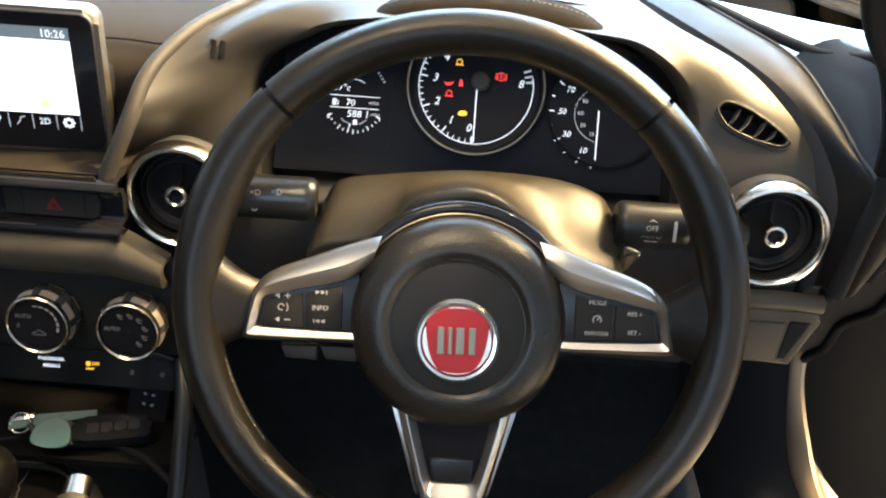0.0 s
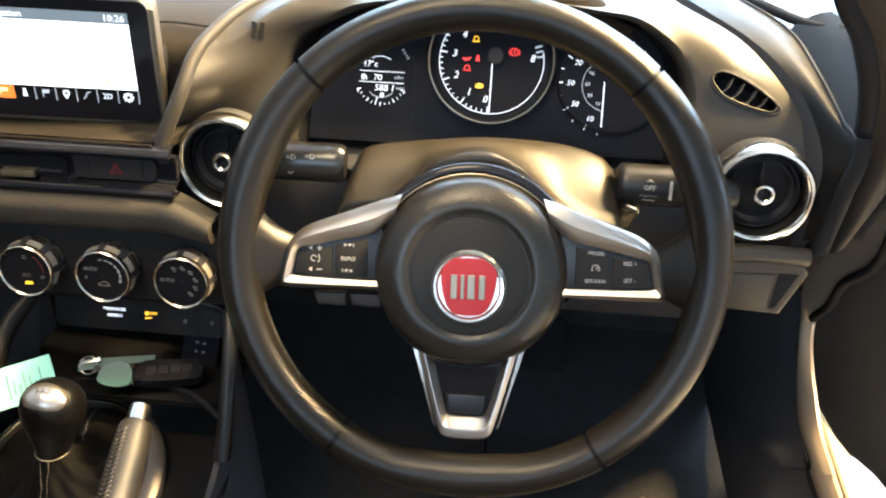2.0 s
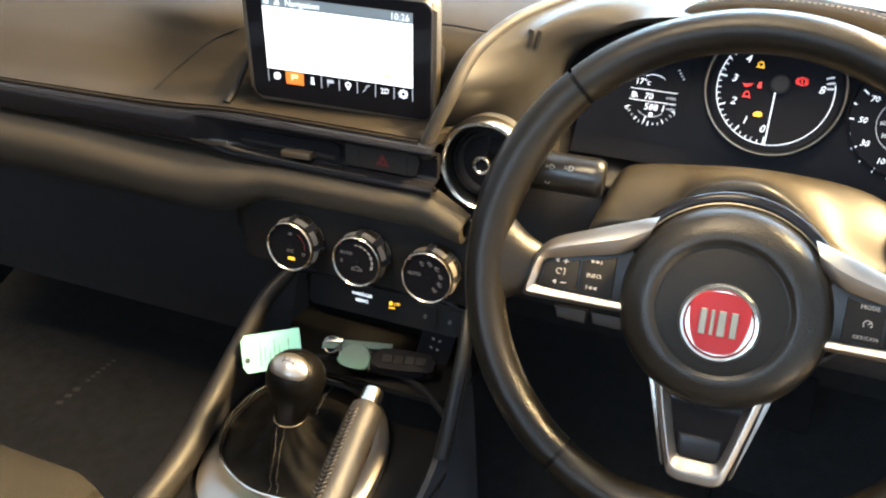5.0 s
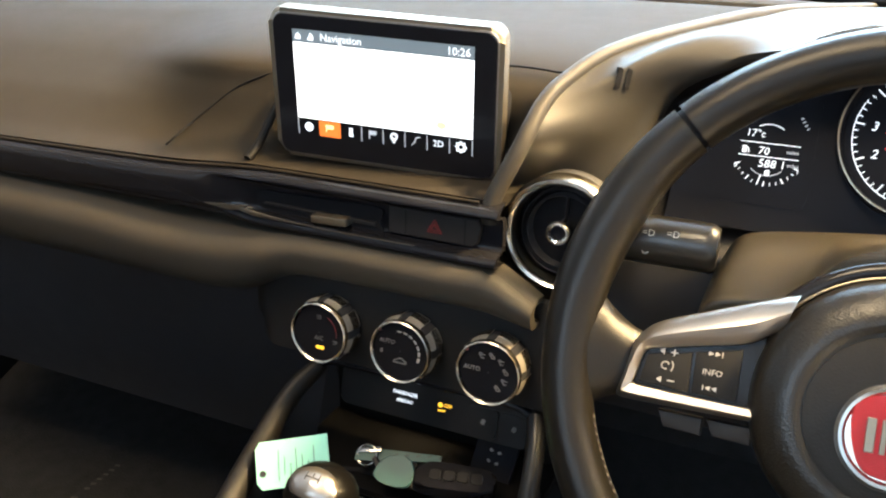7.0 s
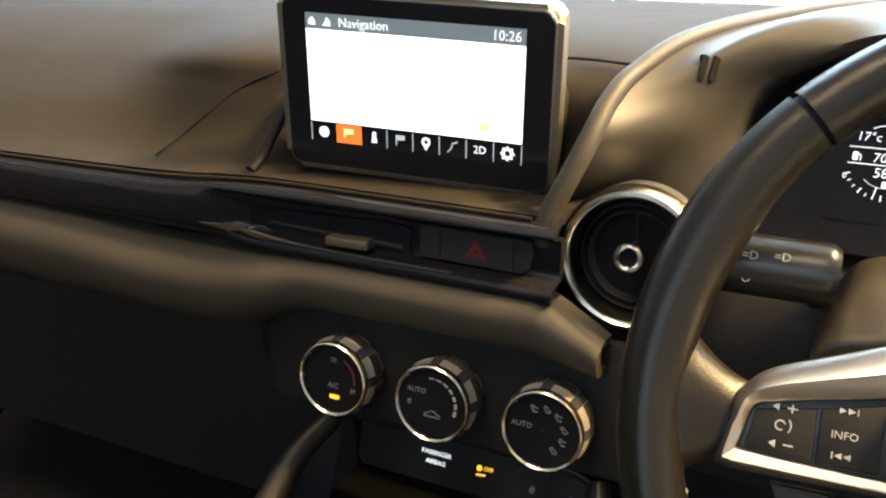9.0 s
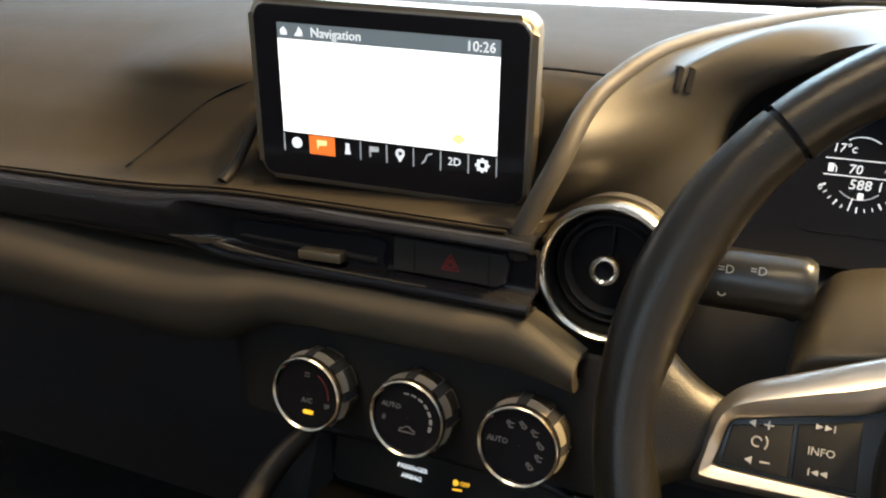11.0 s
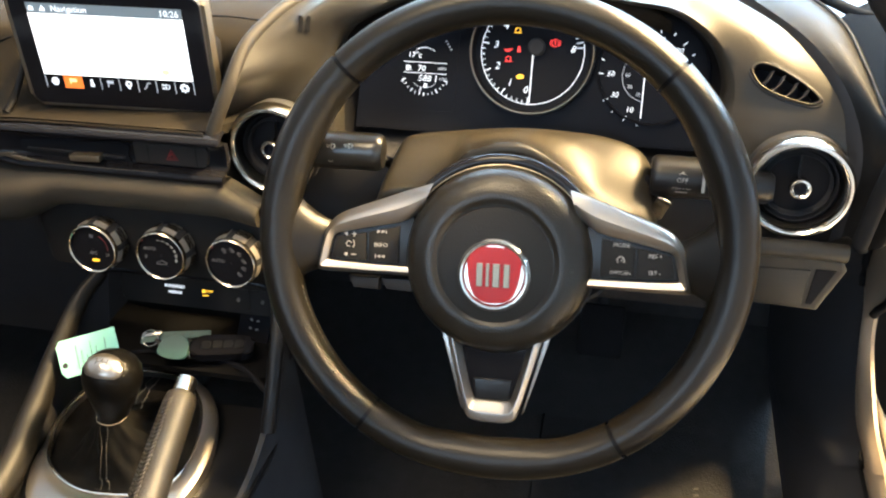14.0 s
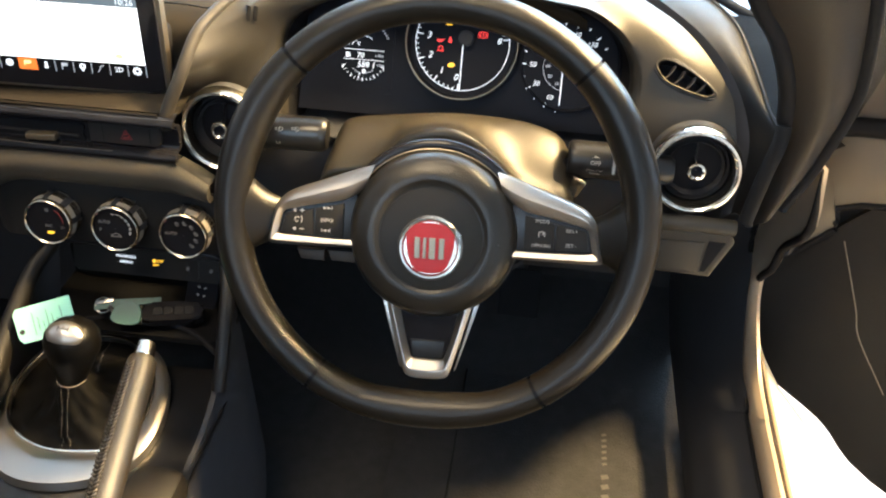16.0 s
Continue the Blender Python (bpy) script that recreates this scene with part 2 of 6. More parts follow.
def tube(pts, radius, segs=12, flat=1.0, closed=False, bm=None, up=(0, 0, 1)):
    """A round bar along pts; radius is a number or a function of 0..1."""
    bm = bm or bmesh.new()
    n = len(pts)
    rings = []
    for i, p in enumerate(pts):
        p = Vector(p)
        a = Vector(pts[(i - 1) % n] if closed or i else pts[0])
        b = Vector(pts[(i + 1) % n] if closed or i < n - 1 else pts[-1])
        t = (b - a).normalized()
        s = t.cross(Vector(up))
        if s.length < 1e-4:
            s = t.cross(Vector((1, 0, 0)))
        s.normalize()
        w = s.cross(t)
        r = radius(i / max(1, n - 1)) if callable(radius) else radius
        rings.append([bm.verts.new(p + s * r * math.cos(2 * math.pi * k / segs) + w * r * flat * math.sin(2 * math.pi * k / segs)) for k in range(segs)])
    for i in range(n if closed else n - 1):
        q = rings[(i + 1) % n]
        for k in range(segs):
            bm.faces.new((rings[i][k], rings[i][(k + 1) % segs], q[(k + 1) % segs], q[k]))
    if not closed:
        bm.faces.new(rings[0][::-1])
        bm.faces.new(rings[-1])
    return bm


def revolve(profile, segs=48, bm=None, cap=True, sx=1.0, sy=1.0, at=None):
    """Turns (r, z) pairs round the z axis."""
    bm = bm or bmesh.new()
    at = at or Matrix()
    rows = [[bm.verts.new(at @ Vector((sx * r * math.cos(2 * math.pi * k / segs), sy * r * math.sin(2 * math.pi * k / segs), z))) for k in range(segs)] for r, z in profile]
    for i in range(len(rows) - 1):
        for k in range(segs):
            bm.faces.new((rows[i][k], rows[i][(k + 1) % segs], rows[i + 1][(k + 1) % segs], rows[i + 1][k]))
    if cap:
        for r in (rows[0], rows[-1]):
            try:
                bm.faces.new(r)
            except ValueError:
                pass
    return bm


def prism(outline, z0, z1, bevel=0.0, segs=2, bm=None, at=None):
    """A flat outline in x, y raised from z0 to z1, its edges rounded."""
    own = bmesh.new()
    lo = [own.verts.new((x, y, z0)) for x, y in outline]
    hi = [own.verts.new((x, y, z1)) for x, y in outline]
    own.faces.new(lo[::-1])
    top = own.faces.new(hi)
    n = len(outline)
    for i in range(n):
        own.faces.new((lo[i], lo[(i + 1) % n], hi[(i + 1) % n], hi[i]))
    if bevel:
        bmesh.ops.bevel(own, geom=list(top.edges), offset=bevel, segments=segs, affect="EDGES", profile=0.5)
    if at is not None:
        own.transform(at)
    if bm is None:
        return own
    tmp = bpy.data.meshes.new("tmp")
    own.to_mesh(tmp)
    own.free()
    bm.from_mesh(tmp)
    bpy.data.meshes.remove(tmp)
    return bm


def rrect(w, h, r, n=5, cx=0.0, cy=0.0):
    """The outline of a rounded rectangle."""
    out = []
    for k, (sx, sy) in enumerate(((1, 1), (-1, 1), (-1, -1), (1, -1))):
        for i in range(n + 1):
            a = math.pi / 2 * (k + i / n)
            out.append((cx + sx * (w / 2 - r) + r * math.cos(a), cy + sy * (h / 2 - r) + r * math.sin(a)))
    return out


def box(sx, sy, sz, bevel=0.002, at=None, bm=None):
    """A box with rounded edges, centred."""
    own = bmesh.new()
    bmesh.ops.create_cube(own, size=1, matrix=Matrix.Diagonal((sx, sy, sz, 1)))
    if bevel:
        bmesh.ops.bevel(own, geom=own.edges[:], offset=bevel, segments=2, affect="EDGES", profile=0.5)
    if at is not None:
        own.transform(at)
    if bm is None:
        return own
    tmp = bpy.data.meshes.new("tmp")
    own.to_mesh(tmp)
    own.free()
    bm.from_mesh(tmp)
    bpy.data.meshes.remove(tmp)
    return bm


def strip(pts, width, z=0.0, bm=None, depth=0.0004):
    """A thin raised line through 2D points."""
    bm = bm or bmesh.new()
    n = len(pts)
    rows = []
    for i in range(n):
        a, b = Vector(pts[max(0, i - 1)]), Vector(pts[min(n - 1, i + 1)])
        d = (b - a).normalized()
        s = Vector((-d.y, d.x)) * width / 2
        p = Vector(pts[i])
        rows.append([bm.verts.new((*(p + s), z)), bm.verts.new((*(p + s), z + depth)), bm.verts.new((*(p - s), z + depth)), bm.verts.new((*(p - s), z))])
    for i in range(n - 1):
        for k in range(4):
            bm.faces.new((rows[i][k], rows[i][(k + 1) % 4], rows[i + 1][(k + 1) % 4], rows[i + 1][k]))
    bm.faces.new(rows[0])
    bm.faces.new(rows[-1][::-1])
    return bm


def arc(cx, cy, r, a0, a1, n=24):
    return [(cx + r * math.cos(radians(a0 + (a1 - a0) * i / (n - 1))), cy + r * math.sin(radians(a0 + (a1 - a0) * i / (n - 1)))) for i in range(n)]


def text(body, size, material, parent, at, name="lettering", shear=0.0, label=""):
    """Raised lettering in the built-in font, centred on its place."""
    cu = bpy.data.curves.new("letters", "FONT")
    cu.body, cu.size, cu.align_x, cu.align_y, cu.extrude, cu.shear, cu.resolution_u = body, size, "CENTER", "CENTER", 0.0002, shear, 2
    tmp = bpy.data.objects.new("letters", cu)
    scene.collection.objects.link(tmp)
    bpy.context.view_layer.update()
    me = bpy.data.meshes.new_from_object(tmp.evaluated_get(bpy.context.evaluated_depsgraph_get()))
    bpy.data.objects.remove(tmp)
    bpy.data.curves.remove(cu)
    me.materials.clear()
    me.materials.append(material)
    ob = new(name, me)
    ob.parent = parent
    ob.matrix_basis = at
    return tagged(ob, label) if label else ob


def stitches(pts, name, material, parent, length=0.003, r=0.0005, gap=0.0015):
    """A row of single stitches along pts, one mesh."""
    bm = bmesh.new()
    p = [Vector(q) for q in pts]
    step, travelled, k = length + gap, 0.0, 0
    total = sum((b - a).length for a, b in zip(p, p[1:]))

    def along(s):
        for a, b in zip(p, p[1:]):
            d = (b - a).length
            if s <= d:
                return a + (b - a) * (s / d)
            s -= d
        return p[-1]
    while travelled + length < total:
        a, b = along(travelled), along(travelled + length)
        tube([a, (a + b) / 2, b], lambda u: r * (0.6 + 0.8 * u * (1 - u) * 2), 6, bm=bm)
        travelled += step
    return part(name, bm, material, parent)


# ---- dashboard ----
dash = thing("dashboard", "dark grey-brown grained vinyl car dashboard with a hooded instrument binnacle", "dashboard")
RIDGE = [(-0.2405, 0.045, 0.600), (-0.2392, 0.050, 0.645), (-0.2250, 0.060, 0.680), (-0.2185, 0.080, 0.7035), (-0.2105, 0.100, 0.716), (-0.1925, 0.135, 0.7295), (-0.160, 0.200, 0.737), (-0.110, 0.330, 0.738), (-0.040, 0.480, 0.728)]


def ridge_x(y, z):
    """How far the passenger pad reaches towards the driver's pod."""
    best = min(cr(RIDGE, 60), key=lambda q: (q.y - y) ** 2 + (q.z - z) ** 2)
    return best.x


PROFILE = [(0.046, 0.6475), (0.064, 0.6535), (0.080, 0.668), (0.091, 0.690), (0.104, 0.709), (0.160, 0.722), (0.280, 0.729), (0.420, 0.728), (0.600, 0.700)]
prof = cr([(0, y, z) for y, z in PROFILE], 40)
# the passenger's side rises more gently
GENTLE = [(0.046, 0.6475), (0.072, 0.6585), (0.104, 0.6725), (0.136, 0.686), (0.168, 0.698), (0.215, 0.7105), (0.285, 0.722), (0.420, 0.726), (0.600, 0.700)]
gentle = cr([(0, y, z) for y, z in GENTLE], 40)
# a level shelf under the display, with a wall behind it
SHELF = [(0.046, 0.6475), (0.060, 0.6465), (0.076, 0.6462), (0.090, 0.6500), (0.101, 0.676), (0.112, 0.704), (0.160, 0.722), (0.280, 0.729), (0.420, 0.728), (0.600, 0.700)]
shelf = cr([(0, y, z) for y, z in SHELF], 40)
rows = []
for i in range(121):
    u = i / 120
    row = []
    for q0, q1, q2 in zip(prof, gentle, shelf):
        xr = ridge_x(q0.y, q0.z)
        x = -1.02 + (xr + 1.02) * u
        w = max(0.0, min(1.0, (-0.46 - x) / 0.18))
        v = 1 / (1 + math.exp((-0.4180 - x) / 0.0018))
        q = q0.lerp(q1, w * w * (3 - 2 * w)).lerp(q2, v)
        drop = 0.012 * max(0, (-0.42 - x) / 0.6)
        low = 0.0045 / (1 + math.exp((x + 0.452) / 0.018)) * max(0.0, min(1.0, (0.672 - q.z) / 0.018))
        row.append((x, q.y, q.z - drop - low))
    rows.append(row)
part("passenger_pad", grid(rows, back=(0, 0.004, -0.008)), PAD, dash, "grained grey-brown soft upper pad")
# panel gap round the screen
seam = cr([(-0.503, 0.0555, 0.6478), (-0.4965, 0.0745, 0.6590), (-0.482, 0.0843, 0.6720), (-0.459, 0.0909, 0.6892), (-0.434, 0.0955, 0.7000), (-0.400, 0.107, 0.7105), (-0.340, 0.120, 0.7150), (-0.262, 0.1246, 0.7162), (-0.240, 0.1242, 0.7161), (-0.2205, 0.1215, 0.7156), (-0.2140, 0.1180, 0.7185), (-0.2085, 0.1120, 0.7215)], 70)
part("pad_seam", tube(seam, 0.00085, 8), VOID, dash)
part("pod_ridge", tube(cr([(-0.2400, 0.0510, 0.632)] + RIDGE[1:], 56), lambda u: 0.0060 - 0.0020 * u, 16), RIDGE_VINYL, dash, "rounded ridge between pad and driver's pod")

# the driver's pod: loops from the ridge to the mouth of the binnacle
OUTER = [(-0.246, 0.094, 0.594), (-0.249, 0.092, 0.618), (-0.246, 0.080, 0.646)] + RIDGE[2:8] + [(0.0, 0.400, 0.738), (0.100, 0.330, 0.738), (0.150, 0.215, 0.730), (0.190, 0.165, 0.719), (0.214, 0.140, 0.703), (0.235, 0.118, 0.680), (0.246, 0.100, 0.655), (0.254, 0.086, 0.618), (0.256, 0.086, 0.594)]
INNER = [(-0.162, 0.100, 0.606), (-0.163, 0.110, 0.645), (-0.167, 0.122, 0.682), (-0.156, 0.128, 0.707), (-0.129, 0.132, 0.722), (-0.090, 0.136, 0.734), (0.0, 0.140, 0.741), (0.082, 0.136, 0.736), (0.116, 0.132, 0.731), (0.147, 0.128, 0.711), (0.161, 0.122, 0.682), (0.158, 0.110, 0.645), (0.158, 0.100, 0.606)]
KP = 90
outer, inner = cr(OUTER, KP), cr(INNER, KP)
loops = []
for v in range(13):
    f = v / 12
    loop = []
    for o, i in zip(outer, inner):
        p = o.lerp(i, f)
        top = max(0.0, min(1.0, (i.z - 0.69) / 0.04))
        p.z += top * (0.016 * math.sin(math.pi * f) ** 2 * f + 0.004 * f - 0.003 * (o.x < 0) * min(1.0, -o.x / 0.06) * math.sin(math.pi * min(1.0, f / 0.5)))
        loop.append(p)
    loops.append(loop)
mouth = Vector((0, 0.13, 0.66))
for dy, pull in ((0.001, 0.020), (0.004, 0.038), (0.009, 0.050), (0.016, 0.058)):
    loops.append([Vector((p.x * (1 - pull), p.y + dy, p.z - (p.z - mouth.z) * pull * 1.3)) for p in loops[12]])
lip = loops[-1]
pod_skin = part("driver_pod", grid(loops), POD, dash, "smooth grey-brown plastic pod round the instruments")
deep = [Vector((p.x * 0.86, 0.205 + 0.35 * (p.z - 0.66), 0.655 + (p.z - 0.655) * 0.85)) for p in lip]
part("binnacle_tunnel", grid([lip, deep]), VOID, dash, "matt black inside of the binnacle")
# leather cap over the hood
cap_rows = []
for i in range(41):
    u = -1 + 2 * i / 40
    x = 0.1040 * u + 0.006
    h = (1 - u ** 4) ** 0.7
    z0 = 0.7405 - 0.0115 * u * u - 0.004 * u ** 6
    sec = [(0.1400, z0 - 0.006), (0.1390, z0 + 0.001), (0.1420, z0 + 0.008 * h), (0.1490, z0 + 0.0135 * h), (0.1580, z0 + 0.0150 * h), (0.1700, z0 + 0.0145 * h), (0.1850, z0 + 0.0110 * h), (0.2000, z0 - 0.004)]
    cap_rows.append([(x * (1 - 0.10 * k / 15), q.x, q.y) for k, q in enumerate(cr([(y, z, 0) for y, z in sec], 16))])
part("hood_cap", grid(cap_rows, back=(0, 0, -0.004)), CAP, dash, "dark brown leather cap with stitched edge on the hood")
stitches([Vector(r[8]) + Vector((0, 0, 0.0006)) for r in cap_rows[3:-3]], "cap_stitching", DARK_THREAD, dash, 0.0026, 0.0004, 0.0014)


def pod_frame(target, xdir):
    """A frame on the pod's skin nearest to target: x along xdir, z out of the skin."""
    k, v = min(((k, v) for k in range(2, KP - 2) for v in range(1, 12)), key=lambda q: (loops[q[1]][q[0]] - Vector(target)).length)
    n = (loops[v][k + 2] - loops[v][k - 2]).cross(loops[v + 1][k] - loops[v - 1][k]).normalized()
    if n.z - n.y < 0:
        n = -n
    x = Vector(xdir)
    x = (x - n * x.dot(n)).normalized()
    return Matrix.Translation(loops[v][k]) @ Matrix((x, n.cross(x), n)).transposed().to_4x4()


# trim strip, gloss black, with the slot vent
TRIM = [(0.047, 0.648), (0.040, 0.644), (0.036, 0.636), (0.036, 0.622), (0.039, 0.613), (0.046, 0.608)]
# beside the vent and the switch the strip is a groove between two lips
GROOVE = [(0.047, 0.648), (0.0385, 0.6455), (0.0365, 0.6410), (0.0470, 0.6375), (0.0480, 0.6240), (0.0465, 0.6168), (0.0385, 0.6146), (0.0348, 0.6118), (0.0365, 0.6080), (0.046, 0.6075)]
groove = cr([(0, y, z) for y, z in GROOVE], 40)
rows = []
for i in range(121):
    x = -1.02 + (0.790) * i / 120
    taper = max(0.0, (-0.40 - x) / 0.62)
    row = []
    v = 1 / (1 + math.exp((-0.432 - x) / 0.009))
    for k, q0 in enumerate(cr([(0, y, z) for y, z in TRIM], 40)):
        q = q0.lerp(groove[k], v)
        drop = (0.0050 / (1 + math.exp((x + 0.452) / 0.018)) + 0.011 * taper) * (1 - k / 39)
        row.append((x, q.y, q.z - 0.0025 - drop))
    rows.append(row)
part("trim_strip", grid(rows, back=(0, 0.006, 0)), GLOSS, dash, "piano black trim strip")
part("trim_edge", tube([(x, 0.0435, 0.6462 - 0.011 * max(0.0, (-0.40 - x) / 0.62) - 0.0050 / (1 + math.exp((x + 0.452) / 0.018))) for x in np.linspace(-1.02, -0.245, 70)], 0.0010, 8), PAD, dash)
# lower pad
LOW = [(0.046, 0.6055), (0.0350, 0.6035), (0.0285, 0.5970), (0.0280, 0.5880), (0.0320, 0.5785), (0.0440, 0.5730), (0.060, 0.572)]
rows = []
for i in range(61):
    u = i / 60
    x = -1.02 + 0.8175 * u ** 0.9
    dip = 0.030 * (1 / (1 + math.exp((x + 0.408) / 0.011)))
    swell = 0.021 * max(0.0, (x + 0.240) / 0.0375) ** 1.15
    row = []
    for k, q in enumerate(cr([(0, y, z) for y, z in LOW], 16)):
        f = k / 15
        row.append((x, q.y - 0.004 * math.sin(math.pi * f) * (x < -0.4), q.z - dip * f - (swell + 0.007 * math.exp(-((x + 0.48) / 0.07) ** 2)) * (1 - f)))
    rows.append(row)
part("lower_pad", grid(rows, back=(0, 0.008, 0.002)), LOWPAD, dash, "soft lower pad under the trim strip")
# knee and glovebox panels; unseen end wall and underside added as light blocks
part("dash_end_light_block", box(0.006, 0.40, 0.130, 0.002, pose(0.262, 0.36, 0.625)), VOID, dash, "unseen black end wall added to block stray light")
part("glovebox_panel", grid([[(x, 0.075 + 0.02 * j, 0.572 - 0.06 * j) for j in range(5)] for x in np.linspace(-1.02, -0.40, 8)], back=(0, 0.006, 0)), BLACK, dash, "black glovebox front in shadow")
part("knee_panel", grid([[(x, y, z) for y, z in ((0.160, 0.618), (0.112, 0.605), (0.102, 0.560), (0.115, 0.500), (0.180, 0.440))] for x in np.linspace(-0.205, 0.20, 8)], back=(0, 0.006, 0)), BLACK, dash, "black panel under the column")
part("under_light_block", grid([[(x, y, 0.560 - 0.06 * (y - 0.15)) for y in (0.165, 0.30, 0.45, 0.62)] for x in np.linspace(-1.05, 0.275, 6)], back=(0, 0, -0.006)), BLACK, dash, "unseen black underside added to block stray light")

# ---- round air vents ----
def air_vent(at, label):
    v = thing("air_vent", label, "air vent", "round dashboard vents", at)
    part("housing", revolve([(0.0392, -0.016), (0.0390, -0.005), (0.037, -0.002), (0.0335, -0.002)], 56, cap=False), BLACK, v)
    part("ring", revolve([(0.0391, -0.006), (0.0396, 0.000), (0.0390, 0.0048), (0.0370, 0.0076), (0.0350, 0.0078), (0.0332, 0.0064), (0.0320, 0.003), (0.0314, -0.002), (0.0312, -0.006)], 64, cap=False), WARM_CHROME, v, "polished chrome ring")
    part("cup", revolve([(0.0318, -0.004), (0.030, -0.012), (0.026, -0.0110), (0.004, -0.0115), (0.0005, -0.0115)], 48, cap=False), VOID, v, "black cup")
    part("spindle", box(0.0008, 0.0008, 0.010, 0.0002, pose(0, 0.0085, -0.004)), SATIN_BLACK, v)
    part("rotor", revolve([(0.0250, -0.0115), (0.0250, -0.0045), (0.0243, -0.0030), (0.0236, -0.0045), (0.0232, -0.0115)], 48, cap=False), BLACK, v)
    part("inner_arc", revolve([(0.0292, -0.012), (0.0288, -0.004), (0.0280, -0.003), (0.0276, -0.012)], 48, cap=False), BLACK, v)
    part("fin", box(0.0008, 0.022, 0.004, 0.0003, pose(0, 0.012, -0.008)), SATIN_BLACK, v)
    part("knob", revolve([(0.0048, -0.012), (0.0052, 0.000), (0.0070, 0.004), (0.0080, 0.0066), (0.0080, 0.0086), (0.0072, 0.0100), (0.0060, 0.0102), (0.0050, 0.0092), (0.0047, 0.0060)], 40, cap=False, at=pose(0, 0.0025, 0)), WARM_CHROME, v, "chrome adjuster knob")
    part("knob_core", revolve([(0.0050, 0.0075), (0.0040, 0.0060), (0.0005, 0.0055)], 28, cap=False, at=pose(0, 0.0025, 0)), DIAL, v)
    return v


air_vent(pose(-0.2005, 0.076, 0.6215, 86, 0, 0), "round air vent with chrome ring beside the display")
air_vent(pose(0.2120, 0.076, 0.6250, 86, 0, 0), "round air vent with chrome ring beside the door")

# side demister slot in the pod
SLOT = pod_frame((0.205, 0.128, 0.682), (0.057, 0.004, -0.032))
sv = thing("side_vent", "slanted demister vent with dark slats in the pod", "air vent", at=SLOT @ pose(0, -0.002, 0.0012, 0, 0, 16))
OPEN = [(p.x, p.y) for p in cr([(-0.0305, 0.0075, 0), (-0.0310, 0.0125, 0), (-0.0256, 0.0158, 0), (-0.0138, 0.0145, 0), (0.0012, 0.0094, 0), (0.0165, 0.0018, 0), (0.0190, -0.0030, 0), (0.0125, -0.0061, 0), (-0.0042, -0.0047, 0), (-0.0212, -0.0006, 0)], 60, True)]


def cut_hole(ob, at, outline):
    """Opens a skin inside an outline that lies in the plane of at."""
    bm = bmesh.new()
    bm.from_mesh(ob.data)
    inv = at.inverted()

    def near(f):
        p = inv @ f.calc_center_median()
        return abs(p.x) < 0.045 and abs(p.y) < 0.034 and abs(p.z) < 0.02
    bmesh.ops.subdivide_edges(bm, edges=list({e for f in bm.faces if near(f) for e in f.edges}), cuts=7, use_grid_fill=True)
    gone = []
    for f in bm.faces:
        p = inv @ f.calc_center_median()
        if abs(p.z) < 0.02:
            inside = False
            for (x0, y0), (x1, y1) in zip(outline, outline[1:] + outline[:1]):
                if (y0 > p.y) != (y1 > p.y) and p.x < x0 + (x1 - x0) * (p.y - y0) / (y1 - y0):
                    inside = not inside
            if inside:
                gone.append(f)
    bmesh.ops.delete(bm, geom=gone, context="FACES")
    bm.to_mesh(ob.data)
    bm.free()


cut_hole(pod_skin, SLOT @ pose(0, -0.002, 0.0012, 0, 0, 16), OPEN)
part("opening", grid([[(x * s - 0.004 * (1 - s), y * s + 0.004 * (1 - s), z) for x, y in OPEN] for s, z in ((1.02, 0.0008), (1.0, -0.004), (0.95, -0.020), (0.02, -0.021))], closed_v=True), VOID, sv, "black duct behind the slats")
part("rim", tube([(x * 1.03, y * 1.06 - 0.0002, 0.0010) for x, y in OPEN], 0.0009, 10, closed=True), POD, sv, "thin raised rim")
part("groove", tube([(x * 1.13 + 0.0004, y * 1.24 - 0.0010, 0.0000) for x, y in OPEN], 0.0009, 8, closed=True), BLACK, sv, "fine shadow gap")
for a, b in (((-0.0175, 0.0132), (-0.0245, -0.0005)), ((-0.0086, 0.0110), (-0.0152, -0.0026)), ((0.0014, 0.0078), (-0.0045, -0.0042)), ((0.0102, 0.0042), (0.0048, -0.0048))):
    a, b = Vector((*a, 0)), Vector((*b, 0))
    mid = (a + b) / 2 + Vector((0.0012, -0.0004, 0))
    ln = cr([a, mid, b], 8)
    part("slat", grid([[p + Vector((0.0010, 0, 0.0002)), p + Vector((0.0004, -0.0001, 0.0000)), p + Vector((-0.0010, -0.0004, -0.0050))] for p in ln], back=(0.0005, 0, -0.0004)), BLACK, sv)

# two small slots in the pod, their inner shade drawn as black plates
ss = thing("sensor_slots", "pair of small dark slots in the pod", "vent", at=pod_frame((-0.1795, 0.1138, 0.7170), (-0.35, 0.75, 0.55)))
for c in (-0.0030, 0.0030):
    part("slot", prism([(-0.0066, c - 0.0012), (0.0054, c - 0.0020), (0.0066, c - 0.0002), (0.0066, c + 0.0012), (-0.0054, c + 0.0020), (-0.0066, c + 0.0008)], -0.004, 0.0007), VOID, ss)

# ---- instrument cluster ----
CL = Matrix.Translation((0.027, -0.553, 0.920)) @ Matrix.Scale(0.957, 4) @ Matrix.Translation((-0.027, 0.553, -0.920)) @ pose(0, 0.185, 0.66, 65, 0, 0)
cl = thing("instrument_cluster", "lit black instrument cluster with tachometer, speedometer and trip display", "instrument panel", at=CL)
part("face", prism([(-0.155, -0.055), (0.155, -0.055), (0.150, 0.05), (0.11, 0.085), (0.0, 0.095), (-0.11, 0.085), (-0.150, 0.05)], -0.012, -0.002), DIAL, cl, "matt black face")


